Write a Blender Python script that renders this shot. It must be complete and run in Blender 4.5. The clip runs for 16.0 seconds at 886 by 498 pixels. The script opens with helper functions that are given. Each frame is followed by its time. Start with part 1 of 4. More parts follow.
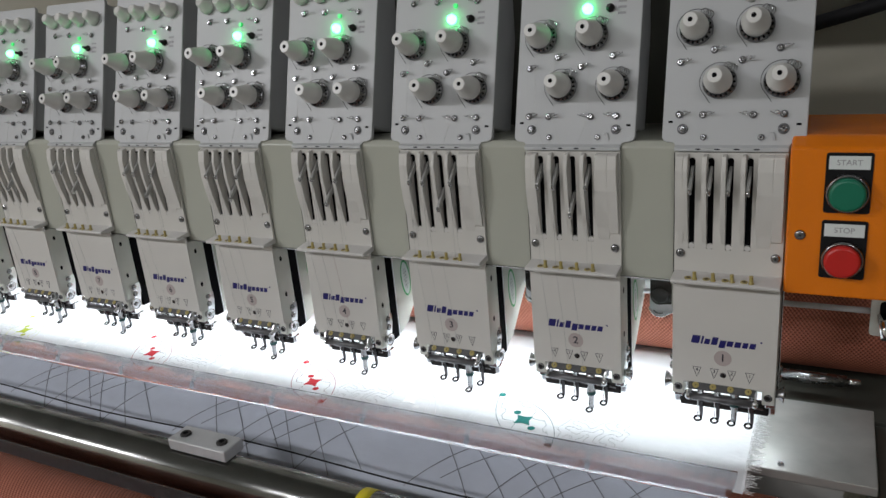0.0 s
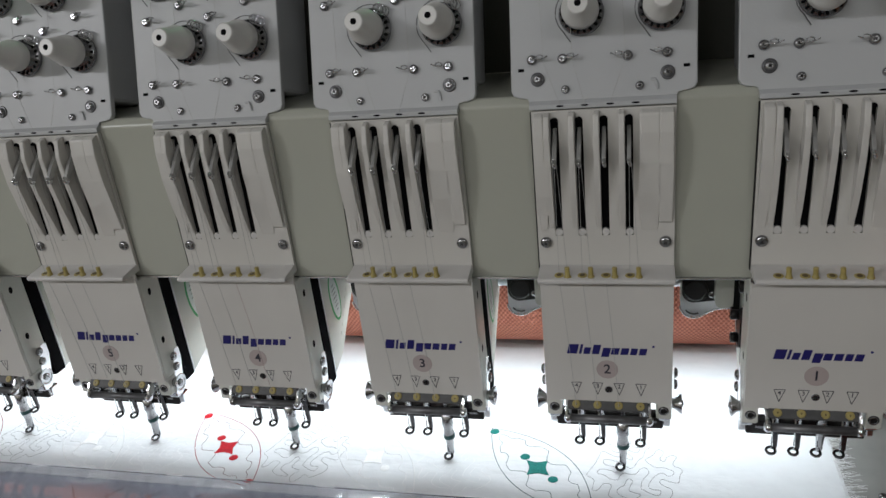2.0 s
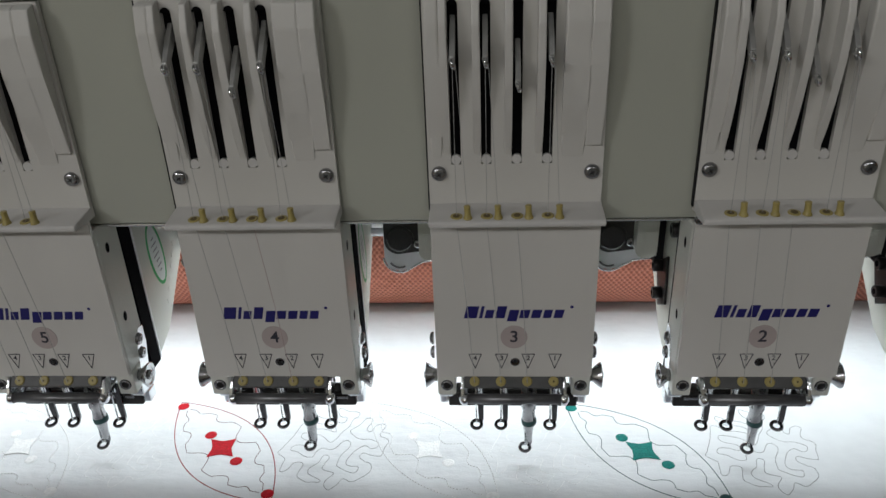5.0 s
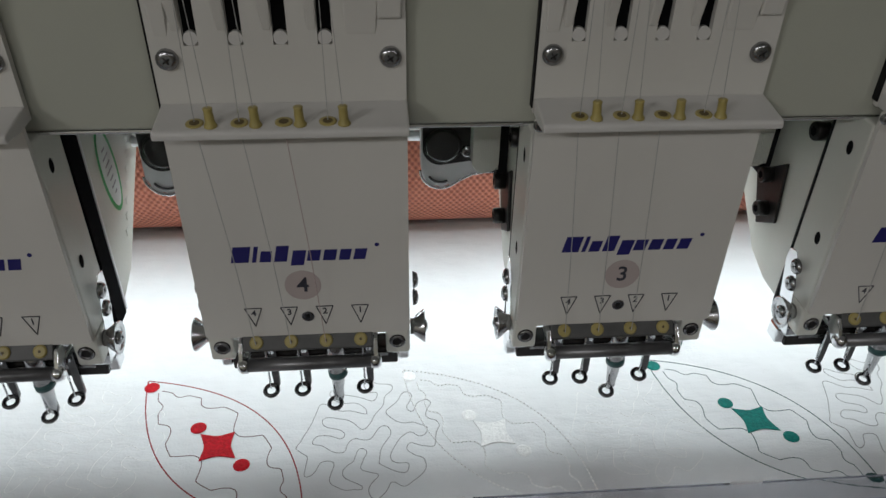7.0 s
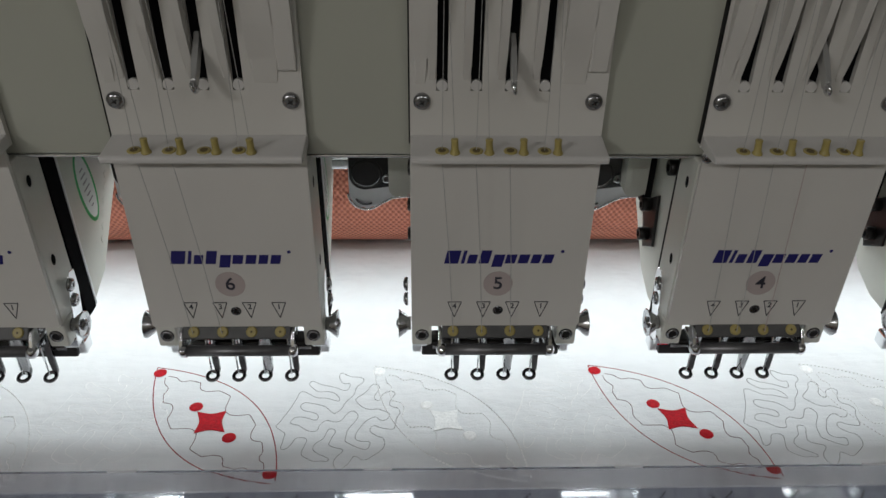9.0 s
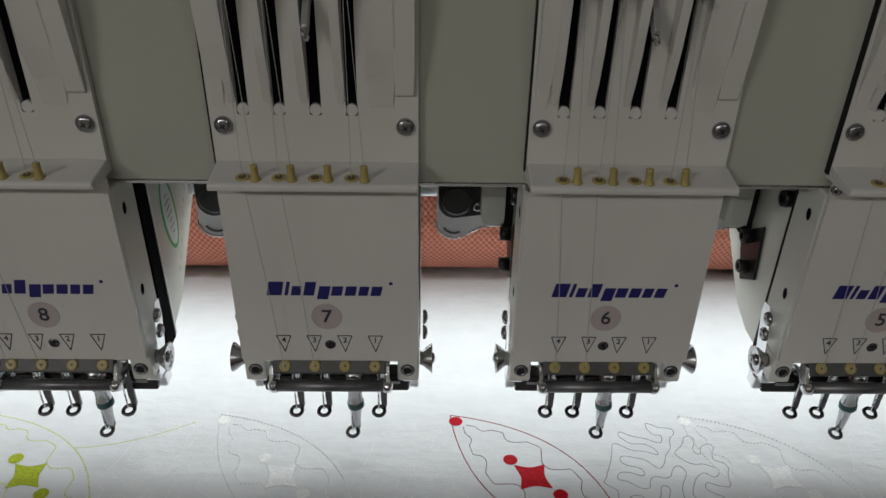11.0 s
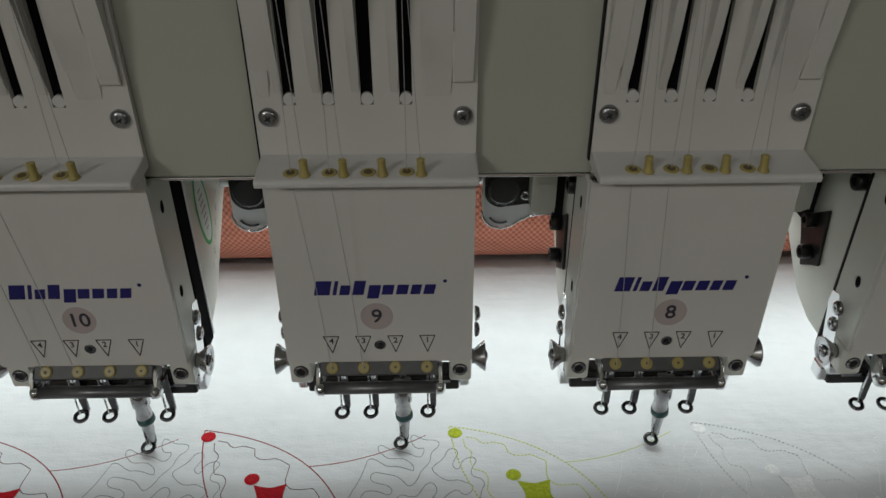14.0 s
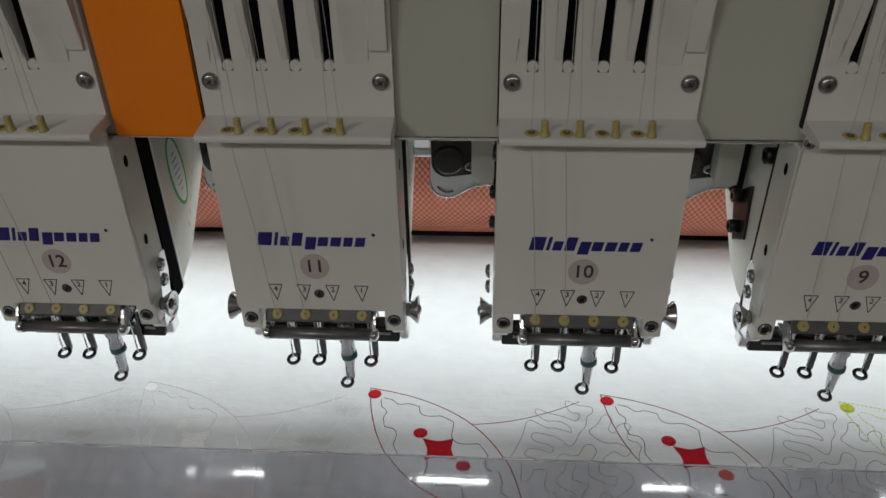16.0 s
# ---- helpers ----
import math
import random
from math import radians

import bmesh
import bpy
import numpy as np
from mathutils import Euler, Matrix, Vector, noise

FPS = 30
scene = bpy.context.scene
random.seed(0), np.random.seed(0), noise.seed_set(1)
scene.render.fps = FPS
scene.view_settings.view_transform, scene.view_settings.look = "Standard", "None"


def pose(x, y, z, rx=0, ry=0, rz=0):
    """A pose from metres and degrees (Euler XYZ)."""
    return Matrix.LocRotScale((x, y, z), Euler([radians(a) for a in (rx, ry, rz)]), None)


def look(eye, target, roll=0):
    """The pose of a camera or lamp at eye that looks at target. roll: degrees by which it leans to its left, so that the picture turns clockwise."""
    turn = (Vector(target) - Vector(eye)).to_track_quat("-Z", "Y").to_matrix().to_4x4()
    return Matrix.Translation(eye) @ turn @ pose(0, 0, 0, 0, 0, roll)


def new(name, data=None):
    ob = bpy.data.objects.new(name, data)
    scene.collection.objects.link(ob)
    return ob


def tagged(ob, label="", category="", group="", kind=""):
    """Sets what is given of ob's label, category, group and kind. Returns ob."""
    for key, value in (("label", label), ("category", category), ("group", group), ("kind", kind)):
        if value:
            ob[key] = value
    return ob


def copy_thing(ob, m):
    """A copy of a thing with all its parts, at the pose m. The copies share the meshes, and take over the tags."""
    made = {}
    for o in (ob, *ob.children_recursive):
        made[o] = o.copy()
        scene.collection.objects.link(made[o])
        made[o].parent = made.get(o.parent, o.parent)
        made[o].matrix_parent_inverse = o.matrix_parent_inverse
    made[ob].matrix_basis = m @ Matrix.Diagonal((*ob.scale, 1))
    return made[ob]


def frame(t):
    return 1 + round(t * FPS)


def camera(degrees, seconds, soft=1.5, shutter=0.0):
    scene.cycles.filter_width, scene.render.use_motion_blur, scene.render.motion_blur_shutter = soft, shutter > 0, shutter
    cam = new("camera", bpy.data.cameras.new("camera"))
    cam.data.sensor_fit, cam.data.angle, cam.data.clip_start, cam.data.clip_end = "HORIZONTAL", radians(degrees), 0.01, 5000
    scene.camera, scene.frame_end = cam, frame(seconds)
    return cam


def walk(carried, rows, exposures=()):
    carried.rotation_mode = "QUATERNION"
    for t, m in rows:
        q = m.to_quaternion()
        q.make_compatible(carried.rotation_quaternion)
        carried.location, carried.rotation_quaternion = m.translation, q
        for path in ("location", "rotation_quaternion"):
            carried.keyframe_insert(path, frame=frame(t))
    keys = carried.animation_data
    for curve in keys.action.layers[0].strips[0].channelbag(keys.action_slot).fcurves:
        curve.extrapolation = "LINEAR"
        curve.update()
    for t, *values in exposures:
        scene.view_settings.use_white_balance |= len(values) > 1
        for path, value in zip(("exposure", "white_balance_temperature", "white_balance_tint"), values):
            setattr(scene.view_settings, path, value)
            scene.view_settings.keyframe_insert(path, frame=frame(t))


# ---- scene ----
import collections
cam = camera(60.69, 16.0, soft=1.5)
PITCH = 0.13      # distance from head to head
H = 0.994         # height of the number discs above the floor
CLOTH = 0.900     # height of the stitched cloth
PATH = [
    (0, pose(0.0725, -0.6209, 1.3057, 71.80, 4.96, 26.66)),
    (0.5, pose(-0.0166, -0.5826, 1.3056, 68.80, 5.44, 16.79)),
    (1, pose(-0.0526, -0.4950, 1.2910, 67.64, 5.15, 13.93)),
    (1.5, pose(-0.0761, -0.4498, 1.2850, 66.78, 5.62, 13.66)),
    (2, pose(-0.1122, -0.4461, 1.2813, 66.76, 5.97, 12.85)),
    (2.5, pose(-0.1373, -0.4527, 1.2792, 66.48, 5.67, 11.26)),
    (3, pose(-0.1738, -0.4657, 1.2817, 66.31, 5.46, 10.51)),
    (5.5, pose(-0.2954, -0.2957, 1.1956, 60.96, 0.69, -0.33)),
    (6, pose(-0.3195, -0.2570, 1.1788, 56.83, -0.55, -3.44)),
    (6.5, pose(-0.3350, -0.2421, 1.1765, 55.72, -0.81, -4.63)),
    (7, pose(-0.3561, -0.2437, 1.1784, 55.36, -0.92, -4.50)),
    (7.5, pose(-0.4037, -0.2628, 1.1865, 55.47, -0.18, -2.22)),
    (8, pose(-0.4600, -0.2700, 1.1958, 56.29, -0.27, -1.57)),
    (8.5, pose(-0.5049, -0.2797, 1.1999, 56.86, -0.48, -1.23)),
    (9, pose(-0.5570, -0.3029, 1.2060, 57.65, -0.77, -1.37)),
    (9.5, pose(-0.6160, -0.3234, 1.2129, 58.60, -1.33, -2.03)),
    (10, pose(-0.6386, -0.3080, 1.2034, 59.34, -1.09, -0.27)),
    (12.5, pose(-0.8745, -0.2795, 1.1989, 58.67, -0.72, -1.52)),
    (13, pose(-0.8894, -0.2771, 1.1917, 58.07, 0.93, 3.52)),
    (13.5, pose(-0.9632, -0.2726, 1.1950, 57.88, 1.83, 3.30)),
    (14, pose(-1.0159, -0.2657, 1.1980, 57.51, 0.11, -1.17)),
    (14.5, pose(-1.0807, -0.2791, 1.2014, 57.33, -1.01, -3.67)),
    (15, pose(-1.1276, -0.2971, 1.2020, 57.32, -1.73, -4.94)),
    (15.5, pose(-1.1397, -0.3007, 1.1945, 57.53, -0.56, 0.22)),
    (16, pose(-1.2167, -0.3046, 1.1960, 58.03, 0.82, 3.31)),
]
walk(cam, PATH, exposures=[(0, 1.10, 6480, 13), (1.5, 0.85, 6480, 13), (3.0, 0.70, 6480, 12), (5.5, 0.34, 6600, 11.5), (6.5, 0.22, 6640, 11), (7.5, 0.18, 6670, 11.5), (9.0, 0.11, 6720, 12), (12.5, -0.08, 6820, 12), (14.0, -0.17, 6820, 8.5), (15.0, -0.14, 6850, 10), (16.0, -0.05, 6850, 11.5)])

# ---------------------------------------------------------------- light
world = bpy.data.worlds.new("world")
scene.world = world
world.use_nodes = True
world.node_tree.nodes["Background"].inputs[0].default_value = (0.9, 0.95, 1.0, 1)
world.node_tree.nodes["Background"].inputs[1].default_value = 0.01


def area_lamp(name, at, target, sx, sy, watts, colour=(1, 1, 1)):
    d = bpy.data.lights.new(name, "AREA")
    d.shape, d.size, d.size_y, d.energy, d.color = "RECTANGLE", sx, sy, watts, colour
    ob = new(name, d)
    ob.matrix_world = look(at, target)
    return ob


ROOM_LAMPS = [(-3.3, -2.9, 53), (-1.2, -3.1, 18), (1.6, -2.9, 12)]
for lx, ly, energy in ROOM_LAMPS:
    area_lamp("ceiling_tube_light", (lx, ly, 2.93), (lx, ly, 0), 1.2, 0.25, energy, (0.96, 0.98, 1.0))
# row of light-emitting strips under the machine's beam
strip = area_lamp("beam_strip_light", (-0.97, 0.1260, H + 0.0085), (-0.97, 0.070, CLOTH), 2.02, 0.008, 1.1, (0.86, 0.965, 1.0))
strip.data.spread = radians(130)


# ---------------------------------------------------------------- materials
def mat(name, colour, rough=0.5, metal=0.0, var=0.06, scale=40.0, bump=0.05, bscale=300.0, spec=0.5, coat=0.0, emit=None, trans=0.0, alpha=1.0):
    m = bpy.data.materials.new(name)
    m.use_nodes = True
    nt = m.node_tree
    b = nt.nodes["Principled BSDF"]
    b.inputs["Roughness"].default_value = rough
    b.inputs["Metallic"].default_value = metal
    b.inputs["Specular IOR Level"].default_value = spec
    b.inputs["Coat Weight"].default_value = coat
    b.inputs["Transmission Weight"].default_value = trans
    b.inputs["Alpha"].default_value = alpha
    co = nt.nodes.new("ShaderNodeTexCoord")
    if var:
        n1 = nt.nodes.new("ShaderNodeTexNoise")
        n1.inputs["Scale"].default_value = scale
        n1.inputs["Detail"].default_value = 6
        nt.links.new(co.outputs["Object"], n1.inputs["Vector"])
        r = nt.nodes.new("ShaderNodeValToRGB")
        r.color_ramp.elements[0].position, r.color_ramp.elements[1].position = 0.3, 0.7
        r.color_ramp.elements[0].color = (*[c * (1 - var) for c in colour], 1)
        r.color_ramp.elements[1].color = (*[min(1, c * (1 + var)) for c in colour], 1)
        nt.links.new(n1.outputs[0], r.inputs[0])
        nt.links.new(r.outputs[0], b.inputs["Base Color"])
        mr = nt.nodes.new("ShaderNodeMapRange")
        mr.inputs[3].default_value, mr.inputs[4].default_value = max(0.02, rough - 0.08), min(1, rough + 0.08)
        nt.links.new(n1.outputs[0], mr.inputs[0])
        nt.links.new(mr.outputs[0], b.inputs["Roughness"])
    else:
        b.inputs["Base Color"].default_value = (*colour, 1)
    if bump:
        n2 = nt.nodes.new("ShaderNodeTexNoise")
        n2.inputs["Scale"].default_value = bscale
        n2.inputs["Detail"].default_value = 4
        nt.links.new(co.outputs["Object"], n2.inputs["Vector"])
        bp = nt.nodes.new("ShaderNodeBump")
        bp.inputs["Strength"].default_value = bump
        bp.inputs["Distance"].default_value = 0.001
        nt.links.new(n2.outputs[0], bp.inputs["Height"])
        nt.links.new(bp.outputs[0], b.inputs["Normal"])
    if emit:
        b.inputs["Emission Color"].default_value = (*emit[0], 1)
        b.inputs["Emission Strength"].default_value = emit[1]
    return m


WHITE = mat("white_painted_sheet", (0.605, 0.590, 0.555), 0.38, var=0.03, scale=14, bump=0.04, bscale=900)
PANEL = mat("white_tension_panel_paint", (0.475, 0.485, 0.490), 0.42, var=0.03, scale=12, bump=0.08, bscale=700)
KNOBW = mat("white_plastic", (0.70, 0.69, 0.66), 0.35, var=0.03, bump=0.0)
SHELF = mat("milky_plastic", (0.60, 0.585, 0.565), 0.3, var=0.04, bump=0.02)
CREAM = mat("cream_painted_casting", (0.60, 0.60, 0.55), 0.36, var=0.05, scale=25, bump=0.10, bscale=500)
BEAM = mat("grey_green_enamel", (0.425, 0.432, 0.370), 0.22, var=0.03, scale=9, bump=0.05, bscale=60, coat=0.3)
ORANGE = mat("orange_enamel", (0.80, 0.20, 0.003), 0.20, var=0.05, scale=20, bump=0.34, bscale=420)
# black rubber; also colours pieces put where a gap is only shade
BLACK = mat("black_rubber_and_gap_shade", (0.008, 0.008, 0.009), 0.6, var=0.2, bump=0.05, spec=0.2)
# near-black for the shade inside slots and holes; also colours the slide strip
SLOT = mat("black_slide_and_hole_shade", (0.006, 0.006, 0.007), 0.9, var=0, bump=0, spec=0.05)
BLACKM = mat("black_oxide_steel", (0.03, 0.028, 0.028), 0.35, 0.6, var=0.2, bump=0.08)
LEVER = mat("pale_polished_steel", (0.46, 0.46, 0.45), 0.34, 0.6, var=0.08, scale=120, bump=0.03)
CHROME = mat("chrome", (0.72, 0.73, 0.75), 0.13, 1.0, var=0.06, scale=60, bump=0.03)
STEEL = mat("brushed_steel", (0.27, 0.27, 0.28), 0.26, 1.0, var=0.15, scale=120, bump=0.05)
DARKSTEEL = mat("grey_tube_steel", (0.14, 0.14, 0.145), 0.32, 0.7, var=0.15, bump=0.05)
TABLE = mat("worn_steel_plate", (0.38, 0.38, 0.36), 0.36, 0.45, var=0.12, scale=30, bump=0.08, bscale=200)
YELLOW = mat("yellow_ceramic", (0.37, 0.30, 0.10), 0.35, var=0.1, bump=0)
BLUE = mat("blue_print", (0.012, 0.010, 0.130), 0.5, var=0, bump=0)
INK = mat("dark_print", (0.03, 0.03, 0.045), 0.5, var=0, bump=0)
DISC = mat("pinkish_grey_print", (0.44, 0.375, 0.36), 0.5, var=0.04, bump=0)
GREENP = mat("green_print", (0.02, 0.36, 0.10), 0.4, var=0.05, bump=0)
PAPER = mat("white_paper_label", (0.72, 0.76, 0.74), 0.5, var=0.04, bump=0)
LEDG = mat("green_led", (0.1, 0.9, 0.3), 0.3, var=0, bump=0, emit=((0.06, 1.0, 0.25), 6.0))
LEDS = mat("small_green_led", (0.05, 0.5, 0.15), 0.3, var=0, bump=0, emit=((0.02, 0.6, 0.12), 0.4))
GBTN = mat("green_button", (0.006, 0.16, 0.09), 0.35, var=0.05, bump=0)
RBTN = mat("red_button", (0.55, 0.018, 0.014), 0.35, var=0.05, bump=0)
YTAPE = mat("yellow_tape", (0.75, 0.62, 0.02), 0.5, var=0.08, bump=0)
WALLM = mat("cream_wall_paint", (0.33, 0.31, 0.25), 0.7, var=0.05, scale=3, bump=0.05)
FLOORM = mat("grey_floor_paint", (0.20, 0.21, 0.20), 0.5, var=0.15, scale=4, bump=0.05)
CEILM = mat("white_ceiling", (0.62, 0.62, 0.61), 0.8, var=0.03, scale=3, bump=0)
# olive of the rear apron; also the painted shade between the tension boxes
DARKP = mat("dark_olive_paint_and_gap_shade", (0.07, 0.07, 0.058), 0.6, var=0.15, scale=20, bump=0.05)
GREYBOX = mat("grey_painted_box", (0.30, 0.30, 0.28), 0.5, var=0.06, bump=0.05)
TRED = mat("red_thread", (0.52, 0.004, 0.014), 0.6, spec=0.15, var=0.25, scale=700, bump=0.4, bscale=1200)
TGREEN = mat("teal_thread", (0.004, 0.19, 0.165), 0.6, spec=0.15, var=0.25, scale=700, bump=0.4, bscale=1200)
TYELLOW = mat("lime_thread", (0.46, 0.54, 0.03), 0.6, spec=0.15, var=0.2, scale=700, bump=0.4, bscale=1200)
TWHITE = mat("white_thread", (0.90, 0.91, 0.92), 0.4, var=0.1, scale=700, bump=0.4, bscale=1200)
TDARK = mat("dark_red_thread", (0.13, 0.045, 0.05), 0.5, var=0.2, scale=700, bump=0.3)
TSLATE = mat("slate_thread", (0.19, 0.19, 0.21), 0.5, var=0.2, scale=700, bump=0.3)
TGREY = mat("grey_thread", (0.30, 0.30, 0.31), 0.5, var=0.2, scale=700, bump=0.3)
THREADM = mat("pale_grey_thread", (0.42, 0.42, 0.41), 0.5, var=0.2, scale=700, bump=0.2)
TMAROON = mat("deep_red_thread", (0.30, 0.008, 0.016), 0.6, spec=0.15, var=0.3, scale=700, bump=0.4, bscale=1200)
TLIME = mat("pale_lime_thread", (0.64, 0.69, 0.28), 0.6, spec=0.15, var=0.2, scale=700, bump=0.4, bscale=1200)
SATIN = mat("satin_steel", (0.84, 0.85, 0.87), 0.30, 0.35, var=0.06, scale=60, bump=0.03)
BARM = mat("grey_oxide_steel", (0.085, 0.085, 0.085), 0.5, 0.3, var=0.2, scale=90, bump=0.06)
PINKTHREAD = mat("pale_pink_thread", (0.46, 0.36, 0.35), 0.5, var=0.2, scale=700, bump=0.2)
RECESSM = mat("dark_glossy_lacquer", (0.045, 0.045, 0.046), 0.16, 0.0, var=0.2, scale=50, bump=0.04, coat=0.6)
# brown of the flat discs that stand for shade inside eyelets and guides
AMBER = mat("amber_shadow", (0.10, 0.07, 0.02), 0.5, var=0, bump=0)
SCREWM = mat("plated_screw", (0.33, 0.33, 0.34), 0.24, 1.0, var=0.15, scale=150, bump=0.04)
RODM = mat("dark_satin_tube", (0.15, 0.15, 0.155), 0.36, 0.6, var=0.3, scale=90, bump=0.06)
FOOTM = mat("dark_polished_steel", (0.13, 0.13, 0.135), 0.24, 1.0, var=0.2, scale=160, bump=0.05)
FUNNELM = mat("turned_steel", (0.46, 0.46, 0.47), 0.24, 1.0, var=0.12, scale=200, bump=0.06)
TDKGREEN = mat("dark_green_thread", (0.02, 0.08, 0.08), 0.5, var=0.2, scale=700, bump=0.3)


def cloth_material(name, colour, coat):
    m = mat(name, colour, 0.5, var=0.03, scale=60, bump=0, spec=0.4, coat=coat)
    nt = m.node_tree
    b = nt.nodes["Principled BSDF"]
    b.inputs["Sheen Weight"].default_value = 0.15
    co = nt.nodes.new("ShaderNodeTexCoord")
    big = nt.nodes.new("ShaderNodeTexNoise")
    big.inputs["Scale"].default_value, big.inputs["Detail"].default_value = 48, 2
    fine = nt.nodes.new("ShaderNodeTexNoise")
    fine.inputs["Scale"].default_value, fine.inputs["Detail"].default_value = 900, 2
    add = nt.nodes.new("ShaderNodeMath")
    add.operation = "MULTIPLY_ADD"
    add.inputs[1].default_value = 0.12
    for n in (big, fine):
        nt.links.new(co.outputs["Object"], n.inputs["Vector"])
    nt.links.new(fine.outputs[0], add.inputs[0])
    crease_map = nt.nodes.new("ShaderNodeMapping")
    crease_map.inputs["Scale"].default_value = (55, 170, 1)
    crease = nt.nodes.new("ShaderNodeTexNoise")
    crease.inputs["Scale"].default_value, crease.inputs["Detail"].default_value = 1, 3
    nt.links.new(co.outputs["Object"], crease_map.inputs["Vector"])
    nt.links.new(crease_map.outputs[0], crease.inputs["Vector"])
    both = nt.nodes.new("ShaderNodeMath")
    both.operation = "MULTIPLY_ADD"
    both.inputs[1].default_value = 0.42
    nt.links.new(crease.outputs[0], both.inputs[0])
    nt.links.new(big.outputs[0], both.inputs[2])
    nt.links.new(both.outputs[0], add.inputs[2])
    bp = nt.nodes.new("ShaderNodeBump")
    bp.inputs["Strength"].default_value, bp.inputs["Distance"].default_value = 0.42, 0.004
    nt.links.new(add.outputs[0], bp.inputs["Height"])
    nt.links.new(bp.outputs[0], b.inputs["Normal"])
    return m


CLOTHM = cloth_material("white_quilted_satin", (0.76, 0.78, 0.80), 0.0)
# same white cloth, with the shade before the heads put into its colour
FRONTM = cloth_material("white_cloth_shade_in_colour", (0.46, 0.49, 0.56), 0.0)


def roller_material():
    """Woven rubber covering: raised knots in staggered rows, on UV metres."""
    m = bpy.data.materials.new("orange_woven_grip")
    m.use_nodes = True
    nt = m.node_tree
    b = nt.nodes["Principled BSDF"]
    b.inputs["Roughness"].default_value = 0.55
    uv = nt.nodes.new("ShaderNodeTexCoord")
    sep = nt.nodes.new("ShaderNodeSeparateXYZ")
    nt.links.new(uv.outputs["UV"], sep.inputs[0])

    def calc(op, a, c, third=None):
        n = nt.nodes.new("ShaderNodeMath")
        n.operation = op
        for i, v in enumerate((a, c, third)):
            if v is None:
                continue
            if isinstance(v, (int, float)):
                n.inputs[i].default_value = v
            else:
                nt.links.new(v, n.inputs[i])
        return n.outputs[0]
    k = 2 * math.pi / 0.0040
    u, v = calc("MULTIPLY", sep.outputs[0], k), calc("MULTIPLY", sep.outputs[1], k * 0.8)
    s1 = calc("SINE", calc("ADD", u, v), None)
    s2 = calc("SINE", calc("SUBTRACT", u, v), None)
    hgt = calc("MULTIPLY_ADD", calc("ADD", s1, s2), 0.25, 0.5)
    noi = nt.nodes.new("ShaderNodeTexNoise")
    noi.inputs["Scale"].default_value, noi.inputs["Detail"].default_value = 30, 5
    nt.links.new(uv.outputs["Object"], noi.inputs["Vector"])
    mix = calc("MULTIPLY_ADD", noi.outputs[0], 0.35, hgt)
    r = nt.nodes.new("ShaderNodeValToRGB")
    r.color_ramp.elements[0].position, r.color_ramp.elements[1].position = 0.25, 0.95
    r.color_ramp.elements[0].color = (0.34, 0.085, 0.05, 1)
    r.color_ramp.elements[1].color = (0.66, 0.235, 0.15, 1)
    nt.links.new(mix, r.inputs[0])
    nt.links.new(r.outputs[0], b.inputs["Base Color"])
    bp = nt.nodes.new("ShaderNodeBump")
    bp.inputs["Strength"].default_value, bp.inputs["Distance"].default_value = 0.8, 0.0012
    nt.links.new(hgt, bp.inputs["Height"])
    nt.links.new(bp.outputs[0], b.inputs["Normal"])
    return m


GRIP = roller_material()


def acrylic_material():
    m = bpy.data.materials.new("clear_acrylic")
    m.use_nodes = True
    b = m.node_tree.nodes["Principled BSDF"]
    b.inputs["Base Color"].default_value = (0.74, 0.75, 0.79, 1)
    b.inputs["Roughness"].default_value = 0.06
    b.inputs["Transmission Weight"].default_value = 1.0
    b.inputs["IOR"].default_value = 1.49
    return m


ACRYLIC = acrylic_material()


# ---------------------------------------------------------------- mesh helpers
def box(bm, x0, x1, y0, y1, z0, z1, bevel=0.0, seg=2):
    vs = [bm.verts.new((x, y, z)) for x in (x0, x1) for y in (y0, y1) for z in (z0, z1)]
    fs = [bm.faces.new([vs[i] for i in q]) for q in ((0, 1, 3, 2), (4, 6, 7, 5), (0, 4, 5, 1), (2, 3, 7, 6), (0, 2, 6, 4), (1, 5, 7, 3))]
    if bevel:
        bmesh.ops.bevel(bm, geom=list({e for f in fs for e in f.edges}), offset=bevel, segments=seg, profile=0.5, affect="EDGES")
    return bm


def tube(bm, p, q, r0, r1=None, n=16, caps=True):
    """A round bar or cone from p to q."""
    r1 = r0 if r1 is None else r1
    p, q = Vector(p), Vector(q)
    rot = (q - p).to_track_quat("Z", "Y").to_matrix()
    rings = []
    for c, r in ((p, r0), (q, r1)):
        rings.append([bm.verts.new(c + rot @ Vector((r * math.cos(2 * math.pi * i / n), r * math.sin(2 * math.pi * i / n), 0))) for i in range(n)])
    for i in range(n):
        f = bm.faces.new((rings[0][i], rings[0][(i + 1) % n], rings[1][(i + 1) % n], rings[1][i]))
        f.smooth = True
    if caps:
        bm.faces.new(rings[0][::-1])
        bm.faces.new(rings[1])
    return bm


def turned(bm, axis_from, axis_dir, profile, n=20):
    """A turned shape: profile of (distance along the axis, radius)."""
    o, d = Vector(axis_from), Vector(axis_dir).normalized()
    rot = d.to_track_quat("Z", "Y").to_matrix()
    rings = [[bm.verts.new(o + d * h + rot @ Vector((r * math.cos(2 * math.pi * i / n), r * math.sin(2 * math.pi * i / n), 0))) for i in range(n)] for h, r in profile]
    for a, b in zip(rings, rings[1:]):
        for i in range(n):
            bm.faces.new((a[i], a[(i + 1) % n], b[(i + 1) % n], b[i])).smooth = True
    bm.faces.new(rings[0][::-1])
    bm.faces.new(rings[-1])
    return bm


